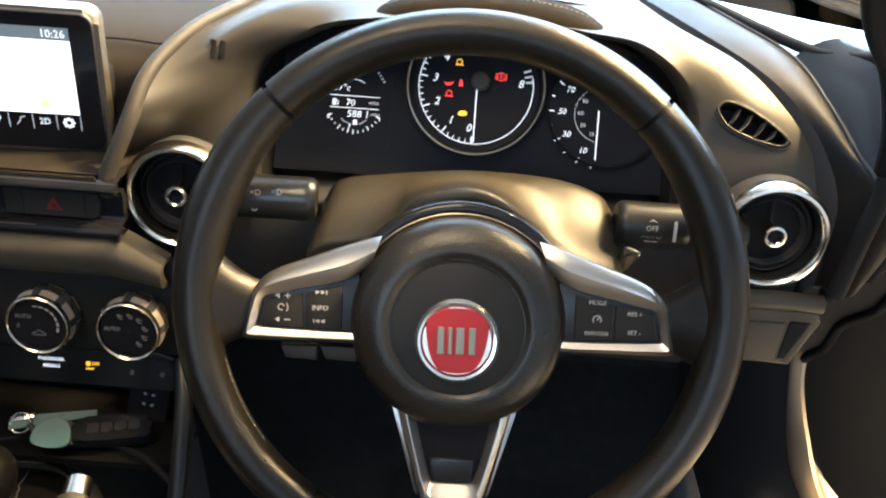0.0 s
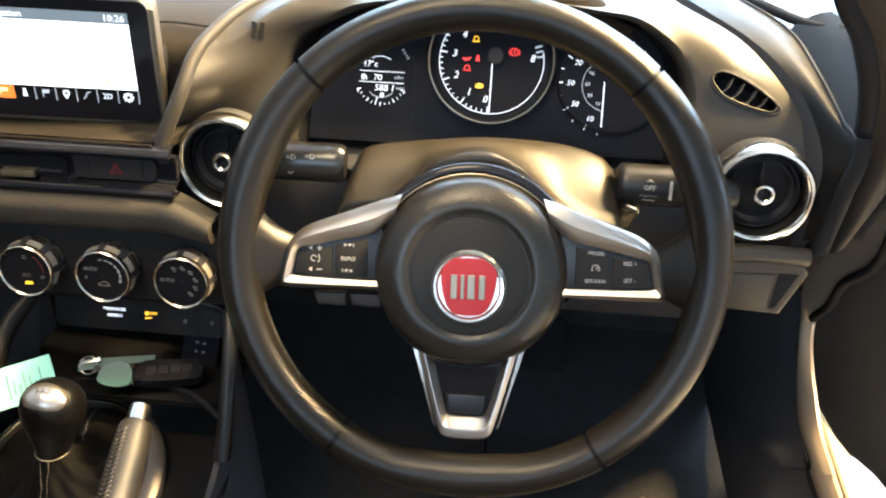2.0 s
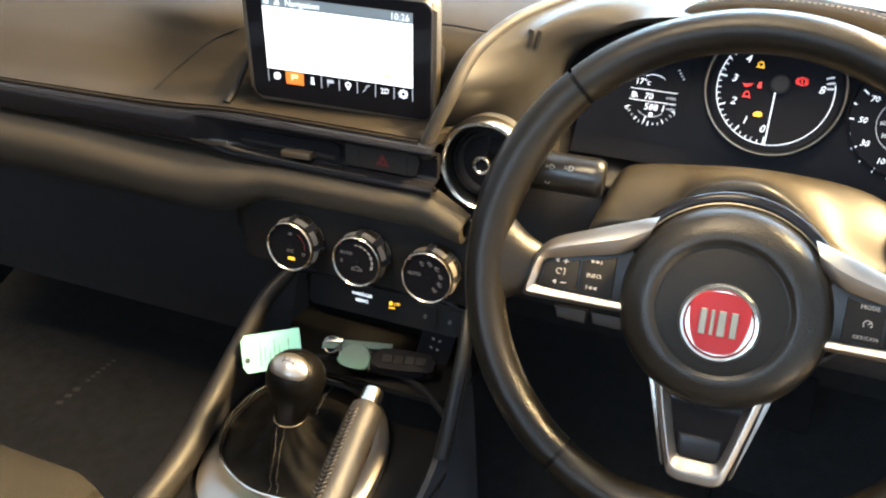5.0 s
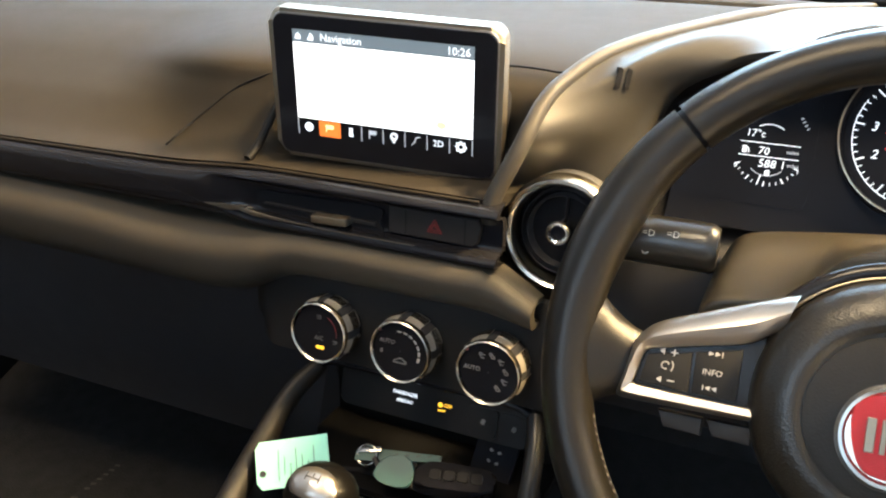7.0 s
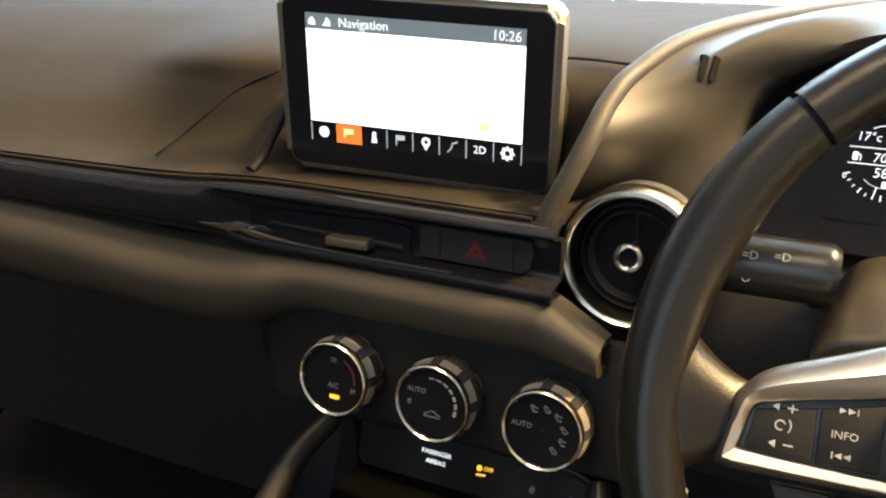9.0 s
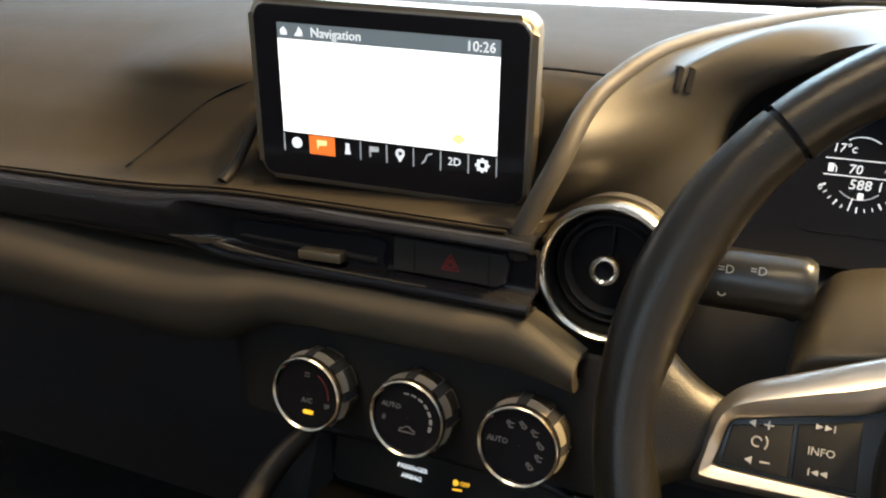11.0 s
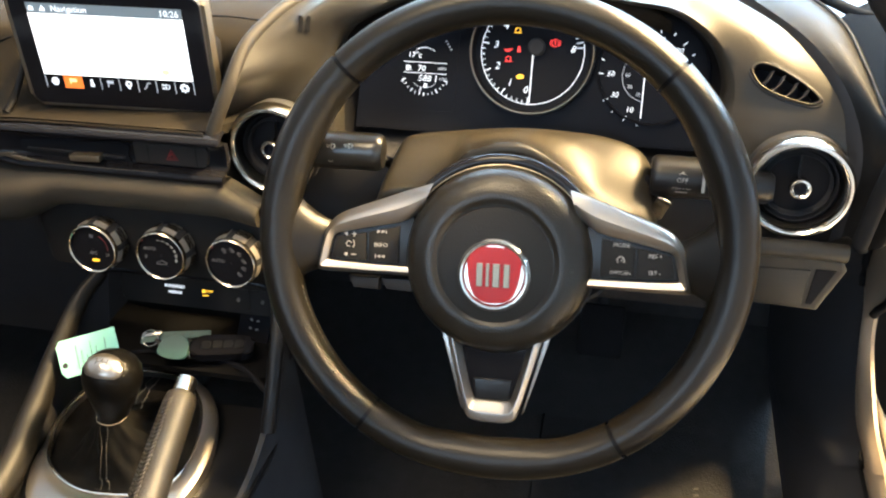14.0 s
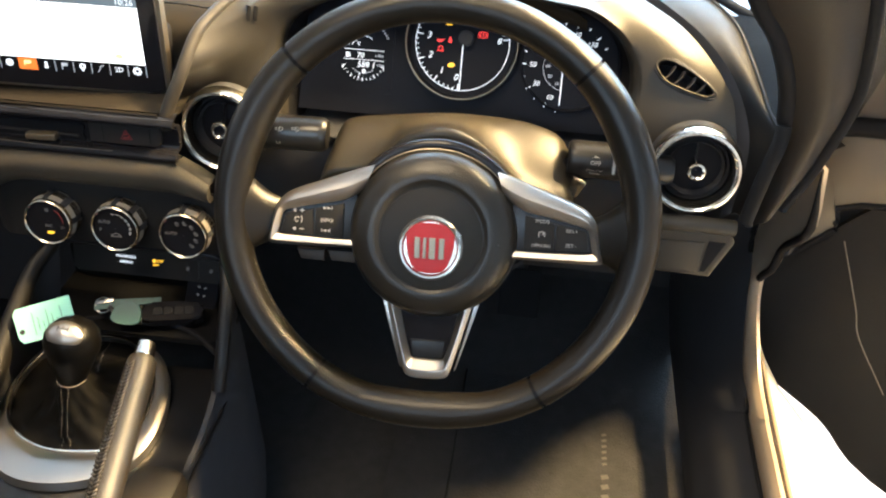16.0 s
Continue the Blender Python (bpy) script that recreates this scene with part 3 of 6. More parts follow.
def flat(x, y, z=0.0, turn=0.0):
    return pose(x, y, z, 0, 0, turn)


# left trip display
lcd = part("trip_display", prism(rrect(0.058, 0.078, 0.006, cx=-0.094, cy=0.002), -0.002, -0.0014, 0.0), DIAL, cl, "black trip display")
text("17°c", 0.0070, GLOW_WHITE, lcd, flat(-0.104, 0.0110, 0.0002), shear=0.1)
text("70", 0.0074, GLOW_WHITE, lcd, flat(-0.0970, -0.0005, 0.0002), shear=0.1)
text("miles", 0.0038, GLOW_DIM, lcd, flat(-0.0785, 0.0005, 0.0002))
text("588 1", 0.0078, GLOW_WHITE, lcd, flat(-0.0905, -0.0090, 0.0002), shear=0.1)
text("miles", 0.0036, GLOW_DIM, lcd, flat(-0.0770, -0.0085, 0.0002))
for y in (0.0050, -0.0043):
    part("divider", strip([(-0.113, y), (-0.074, y)], 0.0005), GLOW_WHITE, lcd)
pump = prism(rrect(0.0028, 0.0048, 0.0006, 2, cx=-0.1095, cy=-0.0003), 0, 0.0004)
strip([(-0.1076, 0.0012), (-0.1066, -0.0004), (-0.1068, -0.0026)], 0.0006, bm=pump)
part("fuel_symbol", pump, GLOW_WHITE, lcd)
part("fuel_arrow", prism(rrect(0.0030, 0.0036, 0.0006, 2, cx=-0.0925, cy=-0.0150), 0, 0.0004), GLOW_WHITE, lcd)
part("gauge_arc", strip(arc(-0.0935, -0.003, 0.0140, 225, 315), 0.0005), GLOW_DIM, lcd)
part("temperature_arc", strip(arc(-0.0950, 0.003, 0.0150, 55, 120), 0.0005), GLOW_WHITE, lcd)
for k in range(13):
    a = 204 + 132 * k / 12
    r0, r1 = (0.0200, 0.0220) if k % 3 else (0.0190, 0.0224)
    c, s = math.cos(radians(a)), math.sin(radians(a))
    part("gauge_tick", strip([(-0.0935 + r0 * c, r0 * s - 0.002), (-0.0935 + r1 * c, r1 * s - 0.002)], 0.0005 if k % 3 else 0.0008), GLOW_WHITE, lcd)
part("gauge_needle", strip([(-0.0962, -0.0165), (-0.0978, -0.0235)], 0.0007), GLOW_WHITE, lcd)
text("0", 0.0046, GLOW_WHITE, lcd, flat(-0.1135, -0.0120, 0.0002))
text("1", 0.0046, GLOW_WHITE, lcd, flat(-0.0735, -0.0120, 0.0002))
for k in range(4):
    part("temperature_tick", strip([(-0.077 + 0.0016 * k, 0.0235 - 0.0022 * k), (-0.0755 + 0.0016 * k, 0.0246 - 0.0022 * k)], 0.0008), GLOW_DIM, lcd)

# tachometer
TY = 0.019
tach = part("tachometer", revolve([(0.054, -0.006), (0.0545, 0.006), (0.0530, 0.008), (0.0515, 0.006), (0.0500, -0.001), (0.0490, -0.0015), (0.0005, -0.0015)], 72, at=pose(0, TY, 0)), DIAL, cl, "tachometer in a gloss black bezel")
part("bezel_ring", revolve([(0.0528, 0.0076), (0.0534, 0.0084), (0.0524, 0.0086), (0.0518, 0.0076)], 72, cap=False, at=pose(0, TY, 0)), CASE, tach, "thin gloss ring")
part("scale_arc", strip(arc(0, TY, 0.0445, 150, 372, 60), 0.0006), GLOW_WHITE, tach)
for k in range(26):
    a = 269 - 32.5 * k / 5.0
    if a < 120:
        break
    major = k % 5 == 0
    c, s = math.cos(radians(a)), math.sin(radians(a))
    r1 = 0.0445
    r0 = 0.0385 if major else 0.0415
    part("scale_tick", strip([(r0 * c, TY + r0 * s), (r1 * c, TY + r1 * s)], 0.0009 if major else 0.0006), GLOW_WHITE, tach)
for k, label in enumerate("01234"):
    a = 269 - 32.5 * k
    text(label, 0.0085, GLOW_WHITE, tach, flat(0.0325 * math.cos(radians(a)) - (0.003 if k == 0 else 0), TY + 0.0325 * math.sin(radians(a)), 0.0002), shear=0.25)
text("8", 0.0085, GLOW_WHITE, tach, flat(0.0345, TY + 0.004, 0.0002), shear=0.25)
for k in range(3):
    a = 8 + 6 * k
    c, s = math.cos(radians(a)), math.sin(radians(a))
    part("redline_tick", strip([(0.0385 * c, TY + 0.0385 * s), (0.0445 * c, TY + 0.0445 * s)], 0.0014), GLOW_DIM, tach)
part("needle", strip([(0.0008, -0.0245), (0.0008, 0.026)], 0.0009, 0.0012), GLOW_WHITE, tach, "thin white needle hanging straight down")
part("needle_hub", revolve([(0.0075, 0.0), (0.0075, 0.004), (0.006, 0.005)], 28, at=pose(0.0035, 0.0235, 0)), BLACK, tach)


def lamp_sign(x, y, material, shape, name):
    bm = bmesh.new()
    if shape == "ring":
        strip(arc(x, y, 0.0036, 0, 360, 24), 0.0008, bm=bm)
        strip([(x, y - 0.0018), (x, y + 0.0020)], 0.0010, bm=bm)
        strip(arc(x, y, 0.0052, 140, 220, 10), 0.0007, bm=bm)
        strip(arc(x, y, 0.0052, -40, 40, 10), 0.0007, bm=bm)
    elif shape == "engine":
        prism([(x - 0.0042, y - 0.0015), (x - 0.003, y + 0.001), (x - 0.001, y + 0.0022), (x + 0.002, y + 0.0022), (x + 0.0042, y + 0.001), (x + 0.0042, y - 0.0018), (x + 0.0015, y - 0.0026), (x - 0.0025, y - 0.0026)], 0, 0.0004, bm=bm)
    elif shape == "oil":
        prism([(x - 0.005, y + 0.0012), (x - 0.002, y + 0.0004), (x + 0.002, y + 0.0012), (x + 0.005, y + 0.0018), (x + 0.001, y - 0.0018), (x - 0.003, y - 0.0018)], 0, 0.0004, bm=bm)
    elif shape == "belt":
        prism([(x - 0.0022, y - 0.003), (x + 0.0022, y - 0.003), (x + 0.0012, y + 0.0008), (x + 0.0010, y + 0.0030), (x - 0.0010, y + 0.0030), (x - 0.0012, y + 0.0008)], 0, 0.0004, bm=bm)
    else:
        strip(arc(x, y, 0.0026, 0, 360, 16), 0.0008, bm=bm)
        strip([(x - 0.004, y - 0.0026), (x + 0.004, y - 0.0026)], 0.0008, bm=bm)
    bmesh.ops.scale(bm, vec=(0.82, 0.82, 1), verts=bm.verts[:], space=Matrix.Translation((-x, -y, 0)))
    return part(name, bm, material, tach)


lamp_sign(-0.0141, 0.0370, GLOW_AMBER, "ring2", "amber_lamp")
lamp_sign(0.0190, 0.0278, GLOW_RED, "ring", "red_brake_lamp")
lamp_sign(-0.0209, 0.0200, GLOW_RED, "oil", "red_oil_lamp")
lamp_sign(-0.0118, 0.0210, GLOW_RED, "belt", "red_belt_lamp")
lamp_sign(-0.0204, 0.0124, GLOW_RED, "ring3", "red_door_lamp")
lamp_sign(-0.0091, -0.0020, GLOW_AMBER, "engine", "amber_engine_lamp")

# speedometer
spd = part("speedometer", revolve([(0.047, -0.004), (0.0475, 0.002), (0.046, 0.003), (0.0445, -0.001), (0.0005, -0.0015)], 64, at=pose(0.103, 0.010, 0)), DIAL, cl, "speedometer dial")
SX, SY = 0.0995, 0.004
for k in range(15):
    mph = 10 * k
    a = 262 - 16.6 * k
    c, s = math.cos(radians(a)), math.sin(radians(a))
    major = k % 2 == 1
    part("speed_tick", strip([(SX + (0.0375 if major else 0.0395) * c, SY + (0.0375 if major else 0.0395) * s), (SX + 0.042 * c, SY + 0.042 * s)], 0.0008), GLOW_WHITE, spd)
    if major:
        text(str(mph), 0.0064, GLOW_WHITE, spd, flat(SX + 0.0315 * c, SY + 0.0315 * s, 0.0002), shear=0.2)
        if mph < 90:
            text(str({10: 10, 30: 30, 50: 60, 70: 90}[mph]), 0.0045, GLOW_DIM, spd, flat(SX + 0.0170 * c, SY + 0.0170 * s, 0.0002))
part("inner_arc", strip(arc(SX, SY, 0.0215, 110, 262, 40), 0.0004), GLOW_DIM, spd)
part("needle", strip([(0.0965, -0.0310), (0.0965, 0.007)], 0.0009, 0.0012), GLOW_WHITE, spd, "thin white needle")
text("mph", 0.0050, GLOW_DIM, spd, flat(0.088, 0.026, 0.0002))

# ---- steering column ----
col = thing("steering_column_shroud", "dark plastic steering column shroud with a rounded top", "column shroud")
BROW = cr([(-0.116, 0.050, 0.606), (-0.085, 0.050, 0.612), (-0.0650, 0.050, 0.617), (-0.0498, 0.049, 0.626), (-0.0317, 0.047, 0.6460), (-0.0024, 0.046, 0.6562), (0.0201, 0.047, 0.6520), (0.0441, 0.049, 0.6355), (0.0633, 0.050, 0.6180), (0.090, 0.051, 0.606), (0.122, 0.052, 0.596)], 121)
REAR = cr([(-0.116, 0.100, 0.606), (-0.1027, 0.100, 0.6190), (-0.0901, 0.100, 0.6325), (-0.0528, 0.100, 0.6400), (0.0006, 0.100, 0.6466), (0.0541, 0.100, 0.6455), (0.0879, 0.100, 0.6378), (0.1042, 0.100, 0.6244), (0.122, 0.100, 0.590)], 121)


def on_line(line, x):
    """The point of a curve at a given x."""
    return Vector((x, np.interp(x, [p.x for p in line], [p.y for p in line]), np.interp(x, [p.x for p in line], [p.z for p in line])))


rows = []
for i in range(81):
    u = -1 + 2 * i / 80
    side = (1 - abs(u) ** 28) ** 0.5
    x = 0.003 + 0.113 * u
    b, q = on_line(BROW, x), on_line(REAR, x)
    crease = max(0.0, min(1.0, (b.z - 0.612) / 0.02))
    mid = b.z + (q.z - b.z) * 0.55 + 0.002 - 0.003 * crease
    prof_pts = [(0.062, 0.560), (0.050, b.z - 0.026), (b.y - 0.002, b.z - 0.008), (b.y - 0.0012, b.z - 0.0022), (b.y + 0.0022, b.z), (b.y + 0.009, b.z - 0.0010 * crease + 0.004 * (1 - crease)), (0.077, mid), (0.096, q.z - 0.0005), (0.106, q.z - 0.003), (0.118, q.z - 0.010), (0.150, q.z - 0.030)]
    rows.append([(x, p.x, 0.560 + (p.y - 0.560) * side) for p in cr([(y, z, 0) for y, z in prof_pts], 44)])
part("upper_cover", grid(rows, back=(0, 0.002, -0.003)), SHROUD, col, "shroud cover with a raised brow and warm sheen")
rows = [[(0.006 - (0.085 - 0.01 * j) * math.cos(math.pi * i / 20), 0.035 + 0.03 * j, 0.577 - (0.065 - 0.008 * j) * math.sin(math.pi * i / 20)) for i in range(21)] for j in range(4)]
part("lower_cover", grid(rows, back=(0, 0, 0.004)), BLACK, col)
# raised black plate draws the shade of a notch
part("side_notch", prism([(p.x, p.y) for p in cr([(-0.004, -0.008, 0), (0.004, -0.007, 0), (0.0045, 0.005, 0), (0.0, 0.009, 0), (-0.004, 0.003, 0)], 24, True)], -0.004, 0.0012, 0.0004, at=pose(0.1045, 0.0795, 0.6135, 62, 0, 34)), VOID, col, "black plate for the shade in a notch at the shroud's end")


def stalk(at, label, start, end, r, mirror=1, skin=None):
    s = thing("column_stalk", label, "control stalk", "stalks behind the wheel", at)
    part("arm", tube([((start + 0.006) * mirror, 0.045, -0.03), ((start + 0.010) * mirror, 0.030, -0.020), ((start + 0.018) * mirror, 0.006, -0.004)], lambda u: 0.005, 20, up=(0, 1, 0)), BLACK, s)
    part("barrel", tube([((start + d) * mirror, 0, 0) for d in np.linspace(0, end - start, 24)], lambda u: r * (1 - 0.18 * max(0, 0.06 - u) / 0.06 - 0.25 * max(0, u - 0.95) / 0.05), 28, up=(0, 1, 0)), skin or STALK, s, "barrel with printed symbols")
    return s


sl = stalk(pose(-0.070, 0.062, 0.6340, 0, 1, 4), "black light stalk with printed symbols behind the wheel", 0.031, 0.092, 0.0147, -1)
part("collar", tube([(-0.062, 0, 0), (-0.0605, 0, 0)], 0.0143, 28, up=(0, 1, 0)), BLACK, sl)
sr = stalk(pose(0.078, 0.080, 0.624, 0, 0, 0), "black wiper stalk with printed symbols behind the wheel", 0.027, 0.078, 0.0158, 1, SATIN_BLACK)
part("tip", tube([(0.074, 0, 0), (0.090, -0.004, 0), (0.112, -0.006, 0.0), (0.116, -0.006, 0)], lambda u: 0.0125 - 0.003 * (u > 0.9), 24, up=(0, 1, 0)), SATIN_BLACK, sr)
part("thumb_lever", box(0.012, 0.006, 0.022, 0.002, pose(0.036, -0.014, -0.020, 20, 20, 0)), DARK_CHROME, sr, "small worn lever")
for dx, dz, b in ((-0.0700, 0.0085, "=D"), (-0.0705, 0.0030, "ED"), (-0.0705, -0.0022, "O"), (-0.0560, 0.0095, "=D")):
    text(b, 0.0056, STALK_PRINT, sl, pose(dx, -0.0143 + 0.22 * max(0, dz), dz, 66, 0, 0))
for b, dx, dz, m in (("OFF", 0.050, 0.0045, PRINT), ("AUTO", 0.050, -0.0010, PRINT_DIM)):
    text(b, 0.0050, m, sr, pose(dx, -0.0156 + 0.14 * max(0, dz), dz, 76, 0, 0))
part("pointer_mark", box(0.0022, 0.0010, 0.014, 0.0003, pose(0.0655, -0.0152, 0.0035, -16, 0, 0)), PRINT, sr)
part("wash_mark", box(0.009, 0.0006, 0.0010, 0.0002, pose(0.050, -0.0155, -0.0050, 10, 0, 0)), PRINT_DIM, sr)
part("up_mark", prism([(-0.003, 0), (0, 0.0022), (0.003, 0), (0, 0.0010)], 0, 0.0006, at=pose(0.050, -0.0134, 0.0085, 58, 0, 0)), PRINT, sr)

# ---- steering wheel ----
WH = pose(0, 0, 0.6, 66, 0, 0) @ pose(0, 0, 0, 0, 0, 2.0)
wheel = thing("steering_wheel", "black leather three-spoke steering wheel with silver spokes and a red badge", "steering wheel", at=WH)
RR = 0.1678


def rim_rows(a0, a1, n, extra=0.0):
    rows = []
    for i in range(n):
        a = a0 + (a1 - a0) * i / (n - 1)
        deg = math.degrees(a) % 360
        grip = sum(math.exp(-((deg - g) / 16) ** 2) for g in (22, 158))
        low = math.exp(-((deg - 270) / 26) ** 2)
        r = 0.0142 + 0.0016 * grip - 0.0008 * low + extra
        row = []
        for k in range(22):
            b = 2 * math.pi * k / 22
            rad = RR - 0.003 * low - 0.0012 * grip + r * math.cos(b)
            rad -= 0.004 * math.exp(-((deg - 270) / 15) ** 4) * max(0.0, -math.cos(b)) ** 0.6
            row.append((rad * math.cos(a), rad * math.sin(a), 0.002 + r * 1.12 * math.sin(b)))
        rows.append(row)
    return rows


SEAMS = [46, 134, 236, 304]
for k in range(4):
    a0, a1 = SEAMS[k], SEAMS[(k + 1) % 4] + (360 if k == 3 else 0)
    part("rim", grid(rim_rows(radians(a0 + 0.5), radians(a1 - 0.5), 56), closed_v=True), LEATHER, wheel)
for s in SEAMS:
    part("rim_seam", grid(rim_rows(radians(s - 0.8), radians(s + 0.8), 3, -0.0020), closed_v=True), VOID, wheel)


def rim_inner(a0, a1, n, off):
    return [((RR - 0.0150) * math.cos(radians(a0 + (a1 - a0) * i / (n - 1))), (RR - 0.0150) * math.sin(radians(a0 + (a1 - a0) * i / (n - 1))), off) for i in range(n)]


stitches(rim_inner(196, 218, 30, 0.006), "rim_stitching", DARK_THREAD, wheel, 0.0024, 0.0004, 0.0022)
# leather pads that join rim and spokes
for sgn in (-1, 1):
    rows = []
    for i in range(9):
        f = i / 8
        x = sgn * (0.124 + 0.040 * f)
        hh = 0.017 + 0.026 * f ** 2
        row = []
        for k in range(16):
            b = 2 * math.pi * k / 16
            row.append((x, -0.012 + 0.008 * f + hh * math.cos(b) * (1.0 if math.cos(b) > 0 else 1.05), -0.015 + 0.016 * f + (0.009 + 0.004 * f) * math.sin(b)))
        rows.append(row)
    part("spoke_leather", grid(rows, closed_v=True), LEATHER, wheel, "leather pad where spoke meets rim")
    m = Matrix.Diagonal((-sgn, 1, 1, 1))
    OUT = [(-0.0500, 0.0400), (-0.0700, 0.0330), (-0.0950, 0.0238), (-0.1180, 0.0150), (-0.1280, 0.0075), (-0.1335, -0.0020), (-0.1368, -0.0180), (-0.1385, -0.0275), (-0.1360, -0.0308), (-0.1200, -0.0312), (-0.0950, -0.0310), (-0.0660, -0.0308)]
    INN = [(-0.0560, 0.0210), (-0.0720, 0.0100), (-0.0960, 0.0045), (-0.1160, 0.0000), (-0.1235, -0.0020), (-0.1262, -0.0060), (-0.1285, -0.0160), (-0.1297, -0.0205), (-0.1290, -0.0218), (-0.1200, -0.0226), (-0.0950, -0.0234), (-0.0660, -0.0238)]
    rows = []
    for n, (o, q) in enumerate(zip(cr([(*p, 0) for p in OUT], 56), cr([(*p, 0) for p in INN], 56))):
        f = n / 55
        fold = 0.52 if f < 0.5 else 0.45
        high = 0.0030 - 0.0015 * f
        c = o.lerp(q, fold)
        rows.append([m @ Vector(v) for v in ((o.x, o.y, -0.013), (o.x, o.y, -0.0052), (*o.lerp(q, 0.06).xy, -0.0030), (*o.lerp(q, fold - 0.10).xy, high - 0.0008), (c.x, c.y, high), (*o.lerp(q, fold + 0.07).xy, high - 0.0006), (*o.lerp(q, 0.95).xy, -0.0008), (q.x, q.y, -0.0022), (q.x, q.y, -0.012))])
    part("spoke_trim", grid(rows, back=(0, 0, -0.0005)), SILVER, wheel, "satin silver spoke trim with a folded edge")
    part("switch_base", prism([(-0.132, -0.0240), (-0.1290, 0.0), (-0.064, 0.0140), (-0.062, -0.026)], -0.012, -0.0045, 0.001, at=m), SATIN_BLACK, wheel, "black switch panel")
    keys = [((-0.1270, -0.0205), (-0.1240, -0.0040), (-0.1000, 0.0005), (-0.1000, -0.0215)), ((-0.0985, -0.0215), (-0.0985, 0.0008), (-0.0745, 0.0065), (-0.0745, -0.0220))]
    for n, q in enumerate(keys):
        sw = part("switch", prism(list(q), -0.005, -0.0022, 0.0012, 2, at=m), CARBON, wheel, "black push switch")
        cx = sgn * (0.1125 if n == 0 else 0.0885)
        top = 0.0000 if n == 0 else 0.0030
        if sgn < 0 and n == 0:
            for my, plus in ((top - 0.0015, True), (-0.0170, False)):
                part("volume_mark", prism([(cx - 0.0050, my), (cx - 0.0022, my + 0.0017), (cx - 0.0022, my - 0.0017)], -0.0023, -0.0019), PRINT, sw)
                part("volume_sign", box(0.0040, 0.0007, 0.0004, 0, pose(cx + 0.0030, my, -0.0021)), PRINT, sw)
                if plus:
                    part("volume_sign", box(0.0007, 0.0036, 0.0004, 0, pose(cx + 0.0030, my, -0.0020)), PRINT, sw)
            part("voice_mark", strip(arc(cx - 0.0010, -0.0090, 0.0020, 20, 300, 14), 0.0006, -0.0023), PRINT, sw)
            part("voice_wave", strip(arc(cx - 0.0010, -0.0090, 0.0042, -40, 40, 8), 0.0006, -0.0023), PRINT, sw)
        elif sgn < 0:
            text("INFO", 0.0046, PRINT, sw, pose(cx, -0.0088, -0.0021))
            for my, d in ((top - 0.0015, 1), (-0.0172, -1)):
                for k in (-1, 1):
                    part("skip_mark", prism([(cx + 0.0017 * k + 0.0014 * d, my), (cx + 0.0017 * k - 0.0014 * d, my + 0.0013), (cx + 0.0017 * k - 0.0014 * d, my - 0.0013)][::d], -0.0023, -0.0019), PRINT, sw)
                part("skip_bar", box(0.0005, 0.0028, 0.0004, 0, pose(cx + 0.0040 * d, my, -0.0021)), PRINT, sw)
        elif n == 1:
            text("MODE", 0.0040, PRINT, sw, pose(cx, top - 0.0010, -0.0021))
            text("OFF/CAN", 0.0036, PRINT, sw, pose(cx, -0.0178, -0.0021))
            part("cruise_mark", strip(arc(cx, -0.0088, 0.0026, -40, 220, 16), 0.0006, -0.0023), PRINT, sw)
            part("cruise_needle", strip([(cx, -0.0092), (cx + 0.0016, -0.0072)], 0.0006, -0.0023), PRINT, sw)
        else:
            text("RES +", 0.0040, PRINT, sw, pose(cx, -0.0045, -0.0021))
            text("SET -", 0.0040, PRINT, sw, pose(cx, -0.0165, -0.0021))
    # lower button pods
    if sgn < 0:
        for n in range(2):
            part("phone_switch", prism([(-0.1150 + 0.026 * n, -0.0345), (-0.091 + 0.026 * n, -0.0345), (-0.091 + 0.026 * n, -0.0440), (-0.1110 + 0.026 * n, -0.0430)], -0.016, -0.008, 0.0012), SWITCH, wheel, "small phone switch")
# bottom spoke: one silver U with folded legs
UO = [(-0.0385, -0.062), (-0.0335, -0.082), (-0.0270, -0.106), (-0.0215, -0.126), (-0.0180, -0.1345), (-0.0110, -0.1375), (0.0, -0.1378), (0.0110, -0.1375), (0.0180, -0.1345), (0.0215, -0.126), (0.0270, -0.106), (0.0335, -0.082), (0.0385, -0.062)]
UI = [(-0.0285, -0.062), (-0.0240, -0.082), (-0.0182, -0.106), (-0.0145, -0.118), (-0.0128, -0.1205), (-0.0085, -0.1215), (0.0, -0.1216), (0.0085, -0.1215), (0.0128, -0.1205), (0.0145, -0.118), (0.0182, -0.106), (0.0240, -0.082), (0.0285, -0.062)]
rows = []
for o, q in zip(cr([(*p, 0) for p in UO], 61), cr([(*p, 0) for p in UI], 61)):
    rows.append([(o.x, o.y, -0.018), (o.x, o.y, -0.0040), (*o.lerp(q, 0.10).xy, -0.0012), (*o.lerp(q, 0.42).xy, 0.0006), (*o.lerp(q, 0.52).xy, 0.0004), (*o.lerp(q, 0.60).xy, -0.0012), (*o.lerp(q, 0.92).xy, -0.0050), (q.x, q.y, -0.0066), (q.x, q.y, -0.014)])
part("lower_leg", grid(rows, back=(0, 0, -0.0005)), SILVER, wheel, "satin silver lower spoke with two legs")
for sgn in (-1, 1):
    part("leg_side", prism([(sgn * 0.0440, -0.062), (sgn * 0.0242, -0.130), (sgn * 0.0222, -0.132), (sgn * 0.0395, -0.062)], -0.024, -0.010, 0.001), SILVER, wheel)
